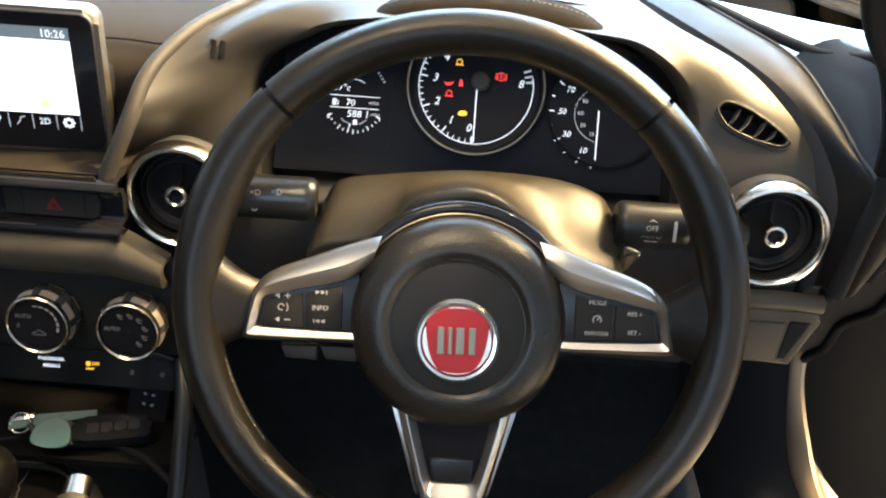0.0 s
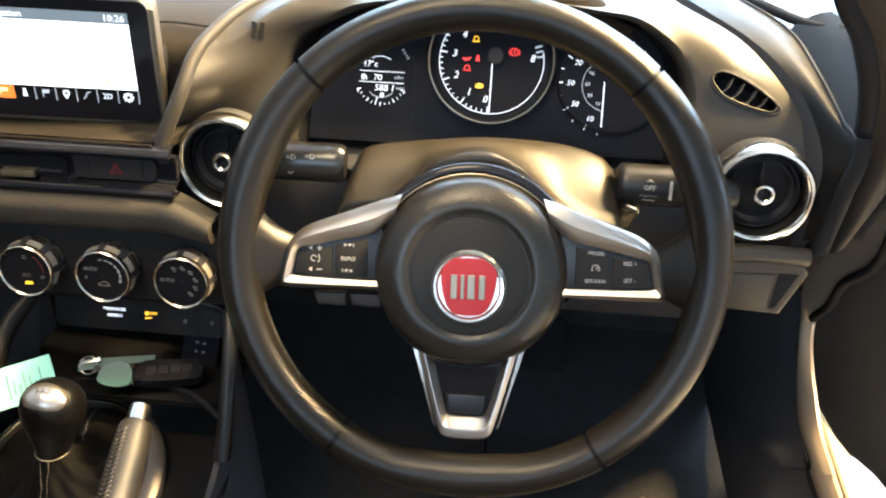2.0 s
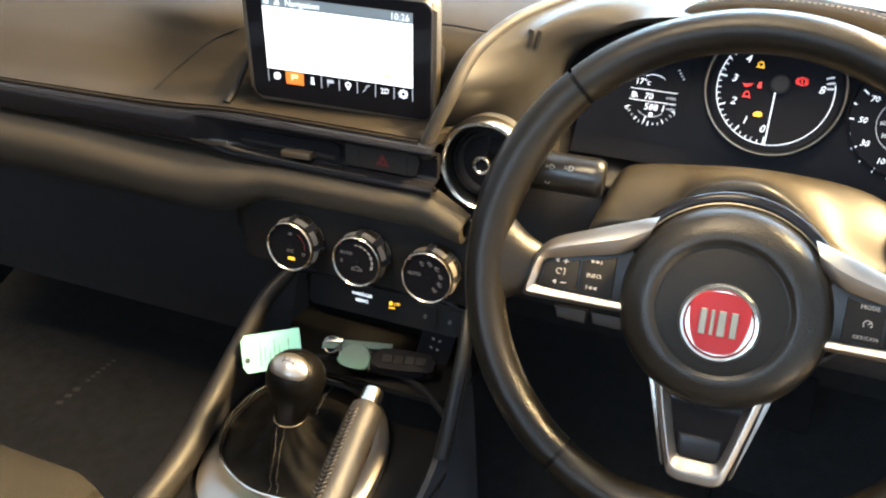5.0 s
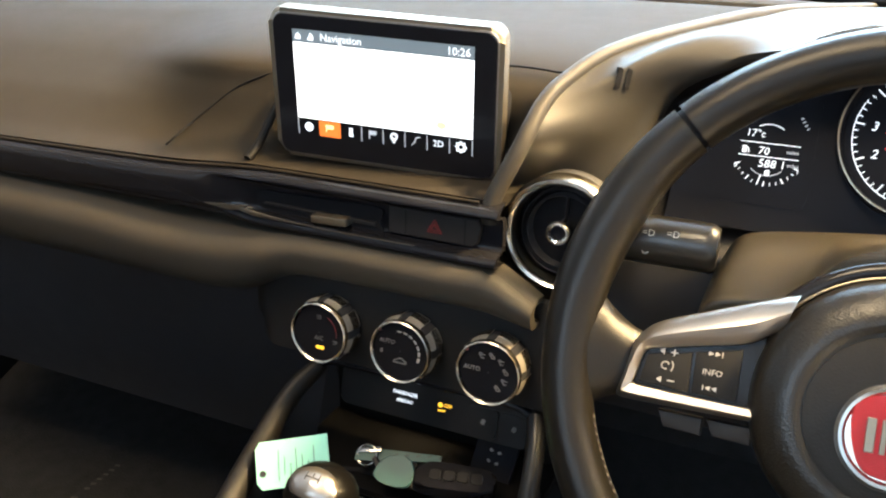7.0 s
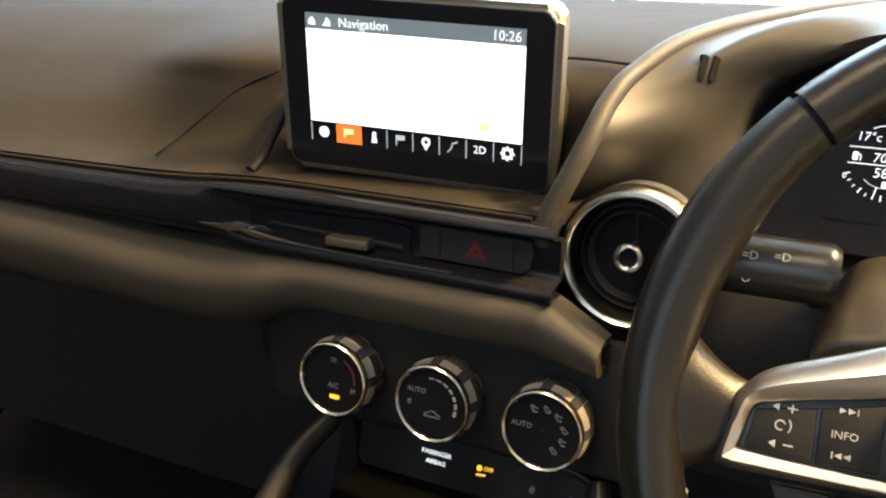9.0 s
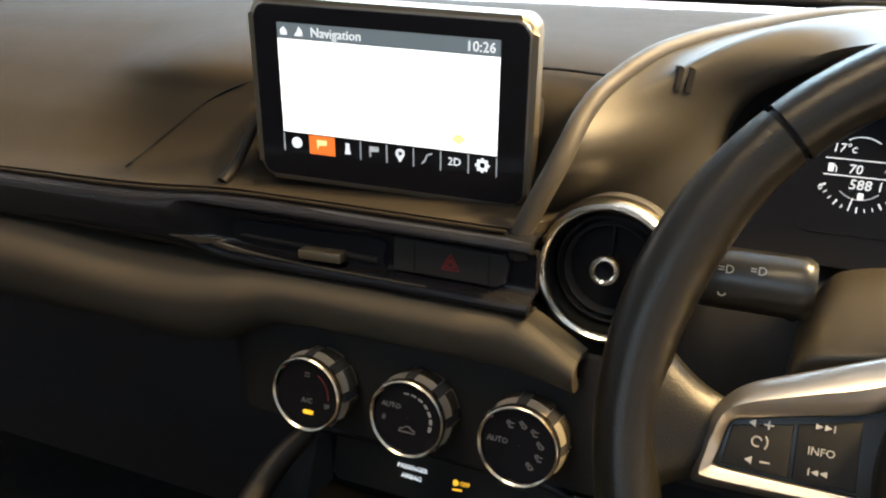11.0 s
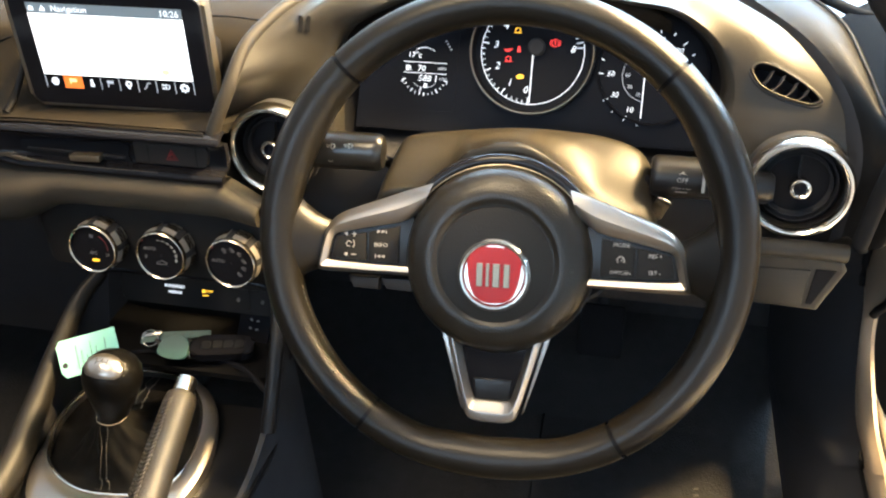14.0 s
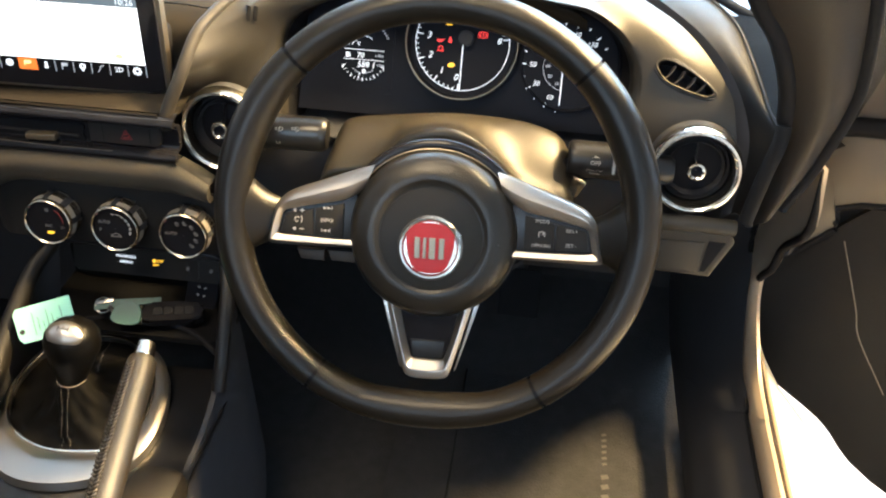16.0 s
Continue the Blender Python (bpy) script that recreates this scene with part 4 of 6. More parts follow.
part("lower_recess", prism([(-0.031, -0.060), (0.031, -0.060), (0.0150, -0.123), (-0.0150, -0.123)], -0.018, -0.0085, 0.001), GLOSS, wheel, "gloss black panel in the lower spoke")
part("recess_step", prism([(-0.0150, -0.1050), (0.0150, -0.1050), (0.0130, -0.1215), (-0.0130, -0.1215)], -0.010, -0.0070, 0.002, 3), SATIN_BLACK, wheel, "raised foot of the gloss panel")
# airbag cover
HC = pose(0, -0.0150, 0)
part("hub", revolve([(0.0690, -0.030), (0.0700, -0.016), (0.0690, -0.004), (0.0655, 0.0045), (0.0600, 0.0090), (0.0520, 0.0120), (0.0475, 0.0126), (0.0450, 0.0120), (0.0435, 0.0102), (0.0425, 0.0098), (0.0005, 0.0098)], 72, at=HC), HUB, wheel, "grained black airbag cover")
part("hub_disc", revolve([(0.0425, 0.0090), (0.0420, 0.0104), (0.038, 0.0110), (0.0005, 0.0112)], 64, at=pose(0, -0.0165, 0)), HUB_FLAT, wheel, "smooth centre disc")
part("hub_back", revolve([(0.060, -0.050), (0.071, -0.030), (0.0715, -0.022), (0.069, -0.020)], 56, at=HC), BLACK, wheel)
crown_arc = [Vector((0.0735 * math.cos(radians(a)), -0.0150 + 0.0735 * math.sin(radians(a)), -0.009)) for a in np.linspace(38, 142, 40)]
part("hub_crown", tube(crown_arc, 0.0052, 12, up=(0, 0, 1)), GLOSS, wheel, "gloss black arc over the airbag cover")
part("crown_line", tube([v + Vector((0, -0.0035, 0.004)) for v in crown_arc], 0.0008, 8), CASE, wheel)
mark = box(0.0060, 0.0007, 0.0006, 0.0002, pose(0.0535, -0.0170, 0.0113, 0, 12, 0))
box(0.0007, 0.0034, 0.0006, 0.0002, pose(0.0515, -0.0165, 0.0116), mark)
box(0.0007, 0.0030, 0.0006, 0.0002, pose(0.0550, -0.0180, 0.0110), mark)
part("embossed_mark", mark, HUB, wheel)
# badge: a plain chrome ring, red shield and four plain bars
BD = pose(0, -0.0235, 0.0112)
badge = part("badge", revolve([(0.0262, -0.001), (0.0264, 0.0012), (0.0245, 0.0034), (0.0228, 0.0030), (0.0215, 0.0012), (0.0005, 0.0012)], 56, at=BD), WARM_CHROME, wheel, "round chrome badge")
shield = [Vector((x, y, 0)) for x, y in ((0, 0.0205), (0.0120, 0.0190), (0.0188, 0.0130), (0.0192, 0.0030), (0.0165, -0.0090), (0.0110, -0.0182), (0, -0.0202), (-0.0110, -0.0182), (-0.0165, -0.0090), (-0.0192, 0.0030), (-0.0188, 0.0130), (-0.0120, 0.0190))]
part("shield", prism([(p.x, p.y) for p in cr(shield, 40, True)], 0.0010, 0.0030, 0.0008, at=BD), RED, badge, "red enamel shield")
for k, (w, lean) in enumerate(((0.0045, 0), (0.0026, 0), (0.0052, 0), (0.0045, 0))):
    part("bar", prism(rrect(w, 0.0170, 0.0006, 2), 0.0028, 0.0040, 0.0004, at=BD @ pose((-0.0102, -0.0043, 0.0018, 0.0094)[k], 0.0002, 0)), CASE, badge, "plain silver bar")

# ---- display ----
DS = pose(-0.3268, 0.0705, 0.6990, 96, 2, 6.5) @ Matrix.Diagonal((0.98, 1.025, 1, 1))
ds = thing("display_screen", "lit navigation display in a satin silver bezel standing on the dashboard", "display", at=DS)
part("casing", prism(rrect(0.1665, 0.1020, 0.0095), -0.014, -0.0020, 0.0045, 4), CASE, ds, "metal casing with gold lamp tint in its colour")
part("bezel", prism(rrect(0.1600, 0.0970, 0.0075), -0.0030, -0.0012, 0.0008, 3), SILVER, ds, "satin silver bezel")
glass = part("glass", prism(rrect(0.1580, 0.0950, 0.0068), -0.004, 0.0, 0.0006), GLOSS, ds, "gloss black glass")
LX0, LX1, LY0, LY1 = -0.0645, 0.0640, -0.0330, 0.0385
part("map", prism([(LX0, -0.0215), (LX1, -0.0215), (LX1, 0.0300), (LX0, 0.0300)], 0.0, 0.0003), GLOW_SCREEN, glass, "overexposed white map")
part("header_bar", prism([(LX0, 0.0302), (LX1, 0.0302), (LX1, LY1), (LX0, LY1)], 0.0, 0.0003), GLOW_HEADER, glass)
text("Navigation", 0.0070, GLOW_WHITE, glass, flat(-0.0290, 0.0342, 0.0004))
text("10:26", 0.0074, GLOW_WHITE, glass, flat(0.0535, 0.0342, 0.0004))
part("home_icon", prism([(-0.0625, 0.0322), (-0.0585, 0.0322), (-0.0585, 0.0345), (-0.0605, 0.0365), (-0.0625, 0.0345)], 0.0003, 0.0005), GLOW_WHITE, glass)
part("people_icon", prism([(-0.0540, 0.0320), (-0.0490, 0.0320), (-0.0490, 0.0345), (-0.0512, 0.0368), (-0.0520, 0.0345)], 0.0003, 0.0005), GLOW_WHITE, glass)
part("map_marker", prism([(0.0375, -0.0150), (0.0420, -0.0178), (0.0465, -0.0150), (0.0440, -0.0120), (0.0400, -0.0122)], 0.0003, 0.0005), GLOW_YELLOW, glass)
cw = (LX1 - LX0) / 8
part("active_tab", prism([(LX0 + cw, LY0), (LX0 + 2 * cw, LY0), (LX0 + 2 * cw, -0.0222), (LX0 + cw, -0.0222)], 0.0, 0.0003), GLOW_ORANGE, glass, "orange active tab")
for k in range(9):
    if k not in (1, 2):
        part("tab_line", strip([(LX0 + cw * k, LY0), (LX0 + cw * k, -0.0225)], 0.0005), GLOW_DIM, glass)
ICY = (LY0 - 0.0222) / 2
part("clock_icon", revolve([(0.0032, 0), (0.0032, 0.0004)], 20, at=flat(LX0 + cw * 0.5, ICY)), GLOW_WHITE, glass)
bmk = prism([(-0.0018, -0.003), (0.0018, -0.003), (0.001, 0.0008), (0.0012, 0.003), (-0.0012, 0.003), (-0.001, 0.0008)], 0, 0.0004, at=flat(LX0 + cw * 2.5, ICY))
part("info_icon", bmk, GLOW_WHITE, glass)
part("flag_icon", prism([(-0.0025, -0.003), (-0.0018, -0.003), (-0.0018, 0.0), (0.003, 0.0004), (0.003, 0.003), (-0.0025, 0.003)], 0, 0.0004, at=flat(LX0 + cw * 3.5, ICY)), GLOW_DIM, glass)
part("tab_flag", prism([(-0.0030, -0.002), (-0.0024, -0.002), (-0.0024, 0.0), (0.003, 0.0004), (0.003, 0.003), (-0.0030, 0.003)], 0.0003, 0.0006, at=flat(LX0 + cw * 1.5, ICY)), GLOW_YELLOW, glass)
pin = bmesh.new()
strip(arc(LX0 + cw * 4.5, ICY + 0.0010, 0.0020, 0, 360, 18), 0.0013, bm=pin)
prism([(LX0 + cw * 4.5 - 0.0018, ICY - 0.0006), (LX0 + cw * 4.5, ICY - 0.0040), (LX0 + cw * 4.5 + 0.0018, ICY - 0.0006)], 0, 0.0004, bm=pin)
part("pin_icon", pin, GLOW_WHITE, glass)
part("route_icon", strip([(LX0 + cw * 5.5 - 0.003, ICY - 0.003), (LX0 + cw * 5.5 - 0.001, ICY - 0.001), (LX0 + cw * 5.5, ICY + 0.002), (LX0 + cw * 5.5 + 0.003, ICY + 0.003)], 0.0008), GLOW_DIM, glass)
text("2D", 0.0062, GLOW_WHITE, glass, flat(LX0 + cw * 6.5, ICY, 0.0002))
cog = bmesh.new()
strip(arc(LX0 + cw * 7.5, ICY, 0.0024, 0, 360, 20), 0.0014, bm=cog)
for k in range(8):
    a = radians(45 * k)
    strip([(LX0 + cw * 7.5 + 0.0024 * math.cos(a), ICY + 0.0024 * math.sin(a)), (LX0 + cw * 7.5 + 0.0040 * math.cos(a), ICY + 0.0040 * math.sin(a))], 0.0013, bm=cog)
part("gear_icon", cog, GLOW_WHITE, glass)
part("stand", prism(rrect(0.1560, 0.060, 0.012, cx=0.0050, cy=-0.022), -0.030, -0.014, 0.006, 3), VOID, ds, "black mount behind the display")
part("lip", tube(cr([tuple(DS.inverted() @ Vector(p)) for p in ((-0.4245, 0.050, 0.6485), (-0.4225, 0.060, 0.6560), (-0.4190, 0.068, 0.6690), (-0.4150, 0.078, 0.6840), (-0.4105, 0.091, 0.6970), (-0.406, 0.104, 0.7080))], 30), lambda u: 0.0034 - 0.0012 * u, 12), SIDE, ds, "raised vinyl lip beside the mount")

# ---- hazard switch and slot vent ----
sl_v = thing("slot_vent", "narrow slot air vent with a sliding tab in the gloss trim", "air vent", at=pose(-0.3555, 0.0465, 0.6205, 88, 0, 0))
# flat near-black plate gives the slot its shade
part("slot", prism([(p.x, p.y) for p in cr([(-0.0640, 0.0005, 0), (-0.0590, 0.0060, 0), (-0.0450, 0.0082, 0), (0.0, 0.0092, 0), (0.0380, 0.0096, 0), (0.0385, 0.0, 0), (0.0380, -0.0085, 0), (0.0, -0.0082, 0), (-0.0400, -0.0068, 0), (-0.0590, -0.0045, 0)], 60, True)], -0.01, 0.0004, 0.0004), VOID, sl_v, "black plate standing in for the slot's shade")
part("slot_blade", prism([(-0.0550, -0.0012), (-0.0530, 0.0004), (0.036, -0.0004), (0.036, -0.0036)], 0.0, 0.0022, 0.0005), SWITCH, sl_v, "black blade across the slot")
part("slider", box(0.0275, 0.0058, 0.0100, 0.0012, pose(0.0030, -0.0030, 0.004, 0, 0, 2)), SLIDER, sl_v, "satin bronze sliding tab")
part("slot_lip", tube(cr([(-0.0680, -0.0046, 0.0108), (-0.0560, -0.0058, 0.0116), (-0.0380, -0.0068, 0.0119), (-0.0050, -0.0077, 0.0120), (0.0290, -0.0080, 0.0120), (0.0700, -0.0080, 0.0115)], 40), lambda u: 0.0004 + 0.0016 * max(0.0, 1 - abs(u - 0.18) / 0.35), 8, flat=0.55, up=(0, 0, 1)), LIP, sl_v, "satin lower lip that tapers to a point")
part("slot_wing", prism([(-0.1000, -0.0049), (-0.0800, -0.0030), (-0.0612, -0.0012), (-0.0660, -0.0050), (-0.0771, -0.0070)], 0.0095, 0.0113, 0.0005), LIP, sl_v, "pointed satin wing beside the slot")
hz = thing("hazard_switch", "black hazard switch with a red triangle in the trim", "switch", at=pose(-0.2755, 0.0448, 0.6245, 88, 0, 0))
part("surround", prism([(-0.0338, -0.0090), (0.0255, -0.0092), (0.0300, -0.0062), (0.0322, 0.0040), (0.0300, 0.0088), (-0.0338, 0.0094)], -0.006, 0.0006, 0.0006), SWITCH, hz)
for dx in (-0.0212, 0.0212):
    part("gap", box(0.0005, 0.0165, 0.0008, 0.0, pose(dx, 0, 0.0004)), VOID, hz)
part("button", prism(rrect(0.0410, 0.0168, 0.0012), 0.0, 0.0010, 0.0004), SWITCH, hz, "wide black button")
tri_m = bmesh.new()
for r in (0.0058, 0.0030):
    q = [(r * math.cos(radians(a)), r * math.sin(radians(a)) - 0.0008) for a in (90, 210, 330, 90)]
    strip(q, 0.0009, 0.0012, tri_m)
part("triangle", tri_m, HAZARD_RED, hz, "red triangle print")
tagged(part("trim_end", box(0.006, 0.005, 0.005, 0.0015, pose(0.0285, -0.0165, 0.001, 0, 0, 30)), DARK_CHROME, hz), "bright worn corner clip")

# ---- climate knobs ----
cp = thing("climate_controls", "matt black climate controls with three knobs and a storage recess below", "climate controls")
PX = [(-0.470, 0.060), (-0.440, 0.030), (-0.424, 0.010), (-0.414, 0.002)] + [(x, 0.0) for x in np.linspace(-0.405, -0.188, 12)]
part("panel", grid([[(x, y + d, z) for y, z in ((0.052, 0.582), (0.046, 0.570), (0.044, 0.540), (0.046, 0.506), (0.060, 0.500))] for x, d in PX], back=(0, 0.006, 0)), CARBON, cp)
part("indicator_panel", prism(rrect(0.150, 0.030, 0.006), -0.004, 0.0, 0.001, at=pose(-0.281, 0.053, 0.484, 74, 0, 0)), SATIN_BLACK, cp, "black strip with lit airbag sign")
IP = pose(-0.281, 0.053, 0.484, 74, 0, 0)
text("PASSENGER", 0.0038, GLOW_WHITE, cp, IP @ flat(-0.022, 0.0035, 0.0004))
text("AIRBAG", 0.0038, GLOW_WHITE, cp, IP @ flat(-0.022, -0.0020, 0.0004))
text("OFF", 0.0036, GLOW_AMBER, cp, IP @ flat(0.0120, 0.0020, 0.0004))
part("airbag_lamp", revolve([(0.0018, 0), (0.0018, 0.0004)], 16, at=IP @ flat(0.0062, 0.0018)), GLOW_AMBER, cp)
part("airbag_lamp", strip([(0.0046, -0.0024), (0.0105, -0.0018)], 0.0010), GLOW_AMBER, cp, at=IP)
for k in range(2):
    part("seat_heater_switch", prism(rrect(0.021, 0.020, 0.002, cx=0.040 + 0.023 * k, cy=-0.002), 0, 0.0012, 0.0005, at=IP), SATIN_BLACK, cp, "seat heater switch")
    part("heater_mark", prism(rrect(0.003, 0.004, 0.0008, 2), 0.0013, 0.0016, at=IP @ flat(0.040 + 0.023 * k, -0.002, 0, -20)), PRINT_DIM, cp)


def climate_knob(x, label, marks):
    barrel = revolve([(0.0185, 0.0), (0.0212, 0.002), (0.0215, 0.010), (0.0205, 0.013)], 48)
    k = part("climate_knob", barrel, BLACK, cp, label, pose(x, 0.044, 0.538, 84, 0, 0) @ Matrix.Diagonal((1.04, 1.04, 1.55, 1)))
    for n in range(8):
        a = 45 * n + 10
        rws = [[(r * math.cos(radians(b)), r * math.sin(radians(b)), z) for b in np.linspace(a, a + 30, 8)] for r, z in ((0.0213, 0.0015), (0.0222, 0.003), (0.0222, 0.0095), (0.0212, 0.0125))]
        part("grip", grid(rws), RIB, k, "ribbed satin grip")
        ribs = bmesh.new()
        for b in np.linspace(a + 2, a + 28, 9):
            box(0.0006, 0.0010, 0.0055, 0, pose(0.0222 * math.cos(radians(b)), 0.0222 * math.sin(radians(b)), 0.0062, 0, 0, b), ribs)
        part("rib", ribs, WARM_RIM_METAL, k)
    part("ring", revolve([(0.0208, 0.0115), (0.0214, 0.0138), (0.0211, 0.0152), (0.0204, 0.0157), (0.0195, 0.0150)], 56, cap=False), WARM_RIM_METAL, k, "chrome rim")
    part("dial", revolve([(0.0198, 0.0150), (0.0192, 0.0137), (0.0005, 0.0138)], 48, cap=False), GLOSS, k, "black dial face")
    part("pointer", box(0.0014, 0.0024, 0.0014, 0.0004, pose(-0.0150, 0.0132, 0.0145, 0, 0, 40)), HAZARD_RED, k)
    if marks == "temp":
        text("22", 0.0036, PRINT_DIM, k, flat(0.000, 0.0110, 0.0140))
        text("29", 0.0036, PRINT_DIM, k, flat(0.0125, -0.0050, 0.0140))
        text("A/C", 0.0042, PRINT_DIM, k, flat(0.0, -0.0040, 0.0140))
        part("warm_arc", strip(arc(0, 0, 0.0135, -5, 60, 14), 0.0005, 0.0138), HAZARD_RED, k)
        part("lamp", prism(rrect(0.0062, 0.0022, 0.0009), 0.0138, 0.0142, at=flat(0.001, -0.0105)), GLOW_AMBER, k, "amber light")
    elif marks == "fan":
        text("AUTO", 0.0040, PRINT_DIM, k, flat(-0.0095, 0.0055, 0.0140))
        text("0", 0.0042, PRINT_DIM, k, flat(-0.0135, -0.0020, 0.0140))
        for n in range(7):
            part("fan_mark", strip(arc(0, 0, 0.0135, 100 - 18 * n, 88 - 18 * n, 4), 0.0005 + 0.00018 * n, 0.0138), PRINT, k)
        part("car_mark", strip([(-0.0045, -0.0078), (-0.0040, -0.0062), (-0.0020, -0.0058), (-0.0008, -0.0046), (0.0016, -0.0046), (0.0030, -0.0060), (0.0045, -0.0064), (0.0045, -0.0078), (-0.0045, -0.0078)], 0.0006, 0.0138), PRINT_DIM, k)
    else:
        text("AUTO", 0.0040, PRINT_DIM, k, flat(-0.0110, 0.0010, 0.0140))
        for n in range(6):
            a = radians(115 - 34 * n)
            mk = bmesh.new()
            strip(arc(-0.0010, 0.0010, 0.0008, 0, 360, 8), 0.0006, 0.0138, mk)
            strip([(-0.0010, 0.0004), (-0.0004, -0.0014), (0.0016, -0.0014)], 0.0006, 0.0138, mk)
            strip([(0.0002, 0.0008), (0.0020, 0.0008 - 0.0016 * (n % 2))], 0.0005, 0.0138, mk)
            part("flow_mark", mk, PRINT_DIM, k, at=flat(0.0115 * math.cos(a), 0.0115 * math.sin(a)))
    return k


climate_knob(-0.354, "round temperature knob with chrome rim and amber light", "temp")
climate_knob(-0.2905, "round fan knob with chrome rim and white bars", "fan")
climate_knob(-0.2270, "round airflow knob with chrome rim and printed symbols", "flow")

# ---- centre console ----
con = thing("centre_console", "black centre console with silver shifter surround and open storage tray", "console")
part("recess_back", grid([[(x, 0.095, z) for z in (0.500, 0.460, 0.420)] for x in (-0.385, -0.29, -0.195)], back=(0, 0.005, 0)), RECESS, con)
part("tray", grid([[(x, y, 0.428 + 0.004 * (abs((x + 0.29) / 0.09) > 0.95)) for y in (0.100, 0.060, 0.025, 0.012)] for x in np.linspace(-0.385, -0.195, 9)], back=(0, 0, -0.005)), RECESS, con, "black storage tray")
part("tray_lip", tube(cr([(-0.375, 0.000, 0.425), (-0.34, 0.026, 0.428), (-0.285, 0.032, 0.430), (-0.235, 0.024, 0.428), (-0.200, 0.000, 0.425)], 24), 0.003, 10), VOID, con)
for sgn, pts in ((-1, [(-0.372, 0.052, 0.497), (-0.386, 0.030, 0.478), (-0.393, -0.010, 0.446), (-0.394, -0.060, 0.414), (-0.391, -0.120, 0.390), (-0.380, -0.30, 0.374)]), (1, [(-0.203, 0.052, 0.497), (-0.196, 0.030, 0.475), (-0.193, -0.005, 0.430), (-0.194, -0.022, 0.400)])):
    part("side_rail", tube(cr(pts, 30), (lambda u: 0.0055 + 0.0085 * u) if sgn < 0 else 0.0065, 16, flat=1.2), RAIL if sgn < 0 else SATIN_BLACK, con, "brown vinyl side rail that broadens downwards" if sgn < 0 else "satin black side rail")
    if sgn < 0:
        part("side_wall", grid([[Vector(p), Vector(p) + Vector((sgn * 0.02, 0, -0.10)), Vector(p) + Vector((sgn * 0.03, 0.0, -0.25))] for p in cr(pts, 20)], back=(0.005, 0, 0)), BLACK, con, "black console side")
    else:
        part("side_wall", grid([[Vector(p), Vector(p) + Vector((sgn * 0.01, 0, -0.10)), Vector(p) + Vector((sgn * 0.02, 0.0, -0.25))] for p in cr([(-0.203, 0.052, 0.497), (-0.196, 0.02, 0.455), (-0.195, -0.03, 0.395), (-0.196, -0.15, 0.375), (-0.196, -0.45, 0.375)], 20)], back=(-0.005, 0, 0)), BLACK, con, "black console side")
part("top_frame", tube(cr([(-0.372, 0.050, 0.497), (-0.355, 0.049, 0.503), (-0.29, 0.049, 0.504), (-0.225, 0.049, 0.504), (-0.203, 0.050, 0.497)], 20), 0.0030, 10), GLOSS, con)
# console deck
part("deck", grid([[(x, y, 0.376 - 0.002 * math.cos((x + 0.295) * 30)) for y in np.linspace(0.03, -0.50, 14)] for x in np.linspace(-0.400, -0.192, 10)], back=(0, 0, -0.006)), SATIN_BLACK, con, "satin black console deck")
# shifter surround
SCZ = 0.384
INSIDE = [(-0.383, -0.058), (-0.389, -0.030), (-0.383, 0.003), (-0.364, 0.027), (-0.332, 0.036), (-0.298, 0.031), (-0.271, 0.006), (-0.257, -0.028), (-0.253, -0.072), (-0.267, -0.097), (-0.294, -0.105), (-0.324, -0.106), (-0.351, -0.096), (-0.372, -0.079)]
OUTSIDE = [(-0.391, -0.062), (-0.395, -0.032), (-0.389, 0.006), (-0.368, 0.033), (-0.333, 0.042), (-0.295, 0.038), (-0.262, 0.016), (-0.243, -0.024), (-0.237, -0.076), (-0.250, -0.116), (-0.288, -0.138), (-0.330, -0.142), (-0.364, -0.126), (-0.383, -0.094)]


def ring_z(y):
    """The ring rises towards the front of the car."""
    return SCZ + 0.011 * max(0.0, min(1.0, (y + 0.05) / 0.085))


ring_in = cr([(x, y, ring_z(y)) for x, y in INSIDE], 84, True)
ring_out = cr([(x, y, ring_z(y)) for x, y in OUTSIDE], 84, True)
rows = []
for p, q in zip(ring_in, ring_out):
    rows.append([p + Vector((0, 0, -0.006)), p + Vector((0, 0, 0.002)), p.lerp(q, 0.12) + Vector((0, 0, 0.0045)), p.lerp(q, 0.35) + Vector((0, 0, 0.0048)), p.lerp(q, 0.75) + Vector((0, 0, 0.0030)), p.lerp(q, 0.95) + Vector((0, 0, 0.0005)), q + Vector((0, 0, -0.008))])
part("shifter_surround", grid(rows, closed_u=True), SILVER, con, "satin silver ring round the shifter boot")
part("surround_edge", tube([p + Vector((0, 0, 0.0040)) for p in ring_in], 0.0015, 8, closed=True), WARM_CHROME, con, "bright inner edge of the ring")

gl = thing("gear_lever", "black leather gear lever with a silver topped knob and stitched boot", "gear lever")
TOPB = Vector((-0.3085, -0.066, 0.434))
rows = []
for j in range(18):
    f = j / 17
    row = []
    for i, base in enumerate(ring_in):
        d = base - Vector((-0.318, -0.035, SCZ))
        a = math.atan2(d.y, d.x)
        top = TOPB + Vector((0.0120 * math.cos(a), 0.0120 * math.sin(a), 0.002))
        p = base.lerp(top, f ** 0.62)
        p.z = base.z - 0.003 + (top.z - base.z + 0.003) * f ** 1.7 + 0.004 * math.sin(math.pi * f)
        p.z += 0.007 * max(0.0, math.sin(a - 0.25)) ** 1.5 * math.sin(math.pi * f ** 0.8) ** 0.9
        wob = (0.0016 * math.sin(5 * a + 4 * f) + 0.0010 * math.sin(9 * a - 7 * f) + 0.0006 * math.sin(14 * a + 11 * f)) * math.sin(math.pi * f)
        row.append(p + Vector((math.cos(a), math.sin(a), 0.6)) * wob)
    rows.append(row)
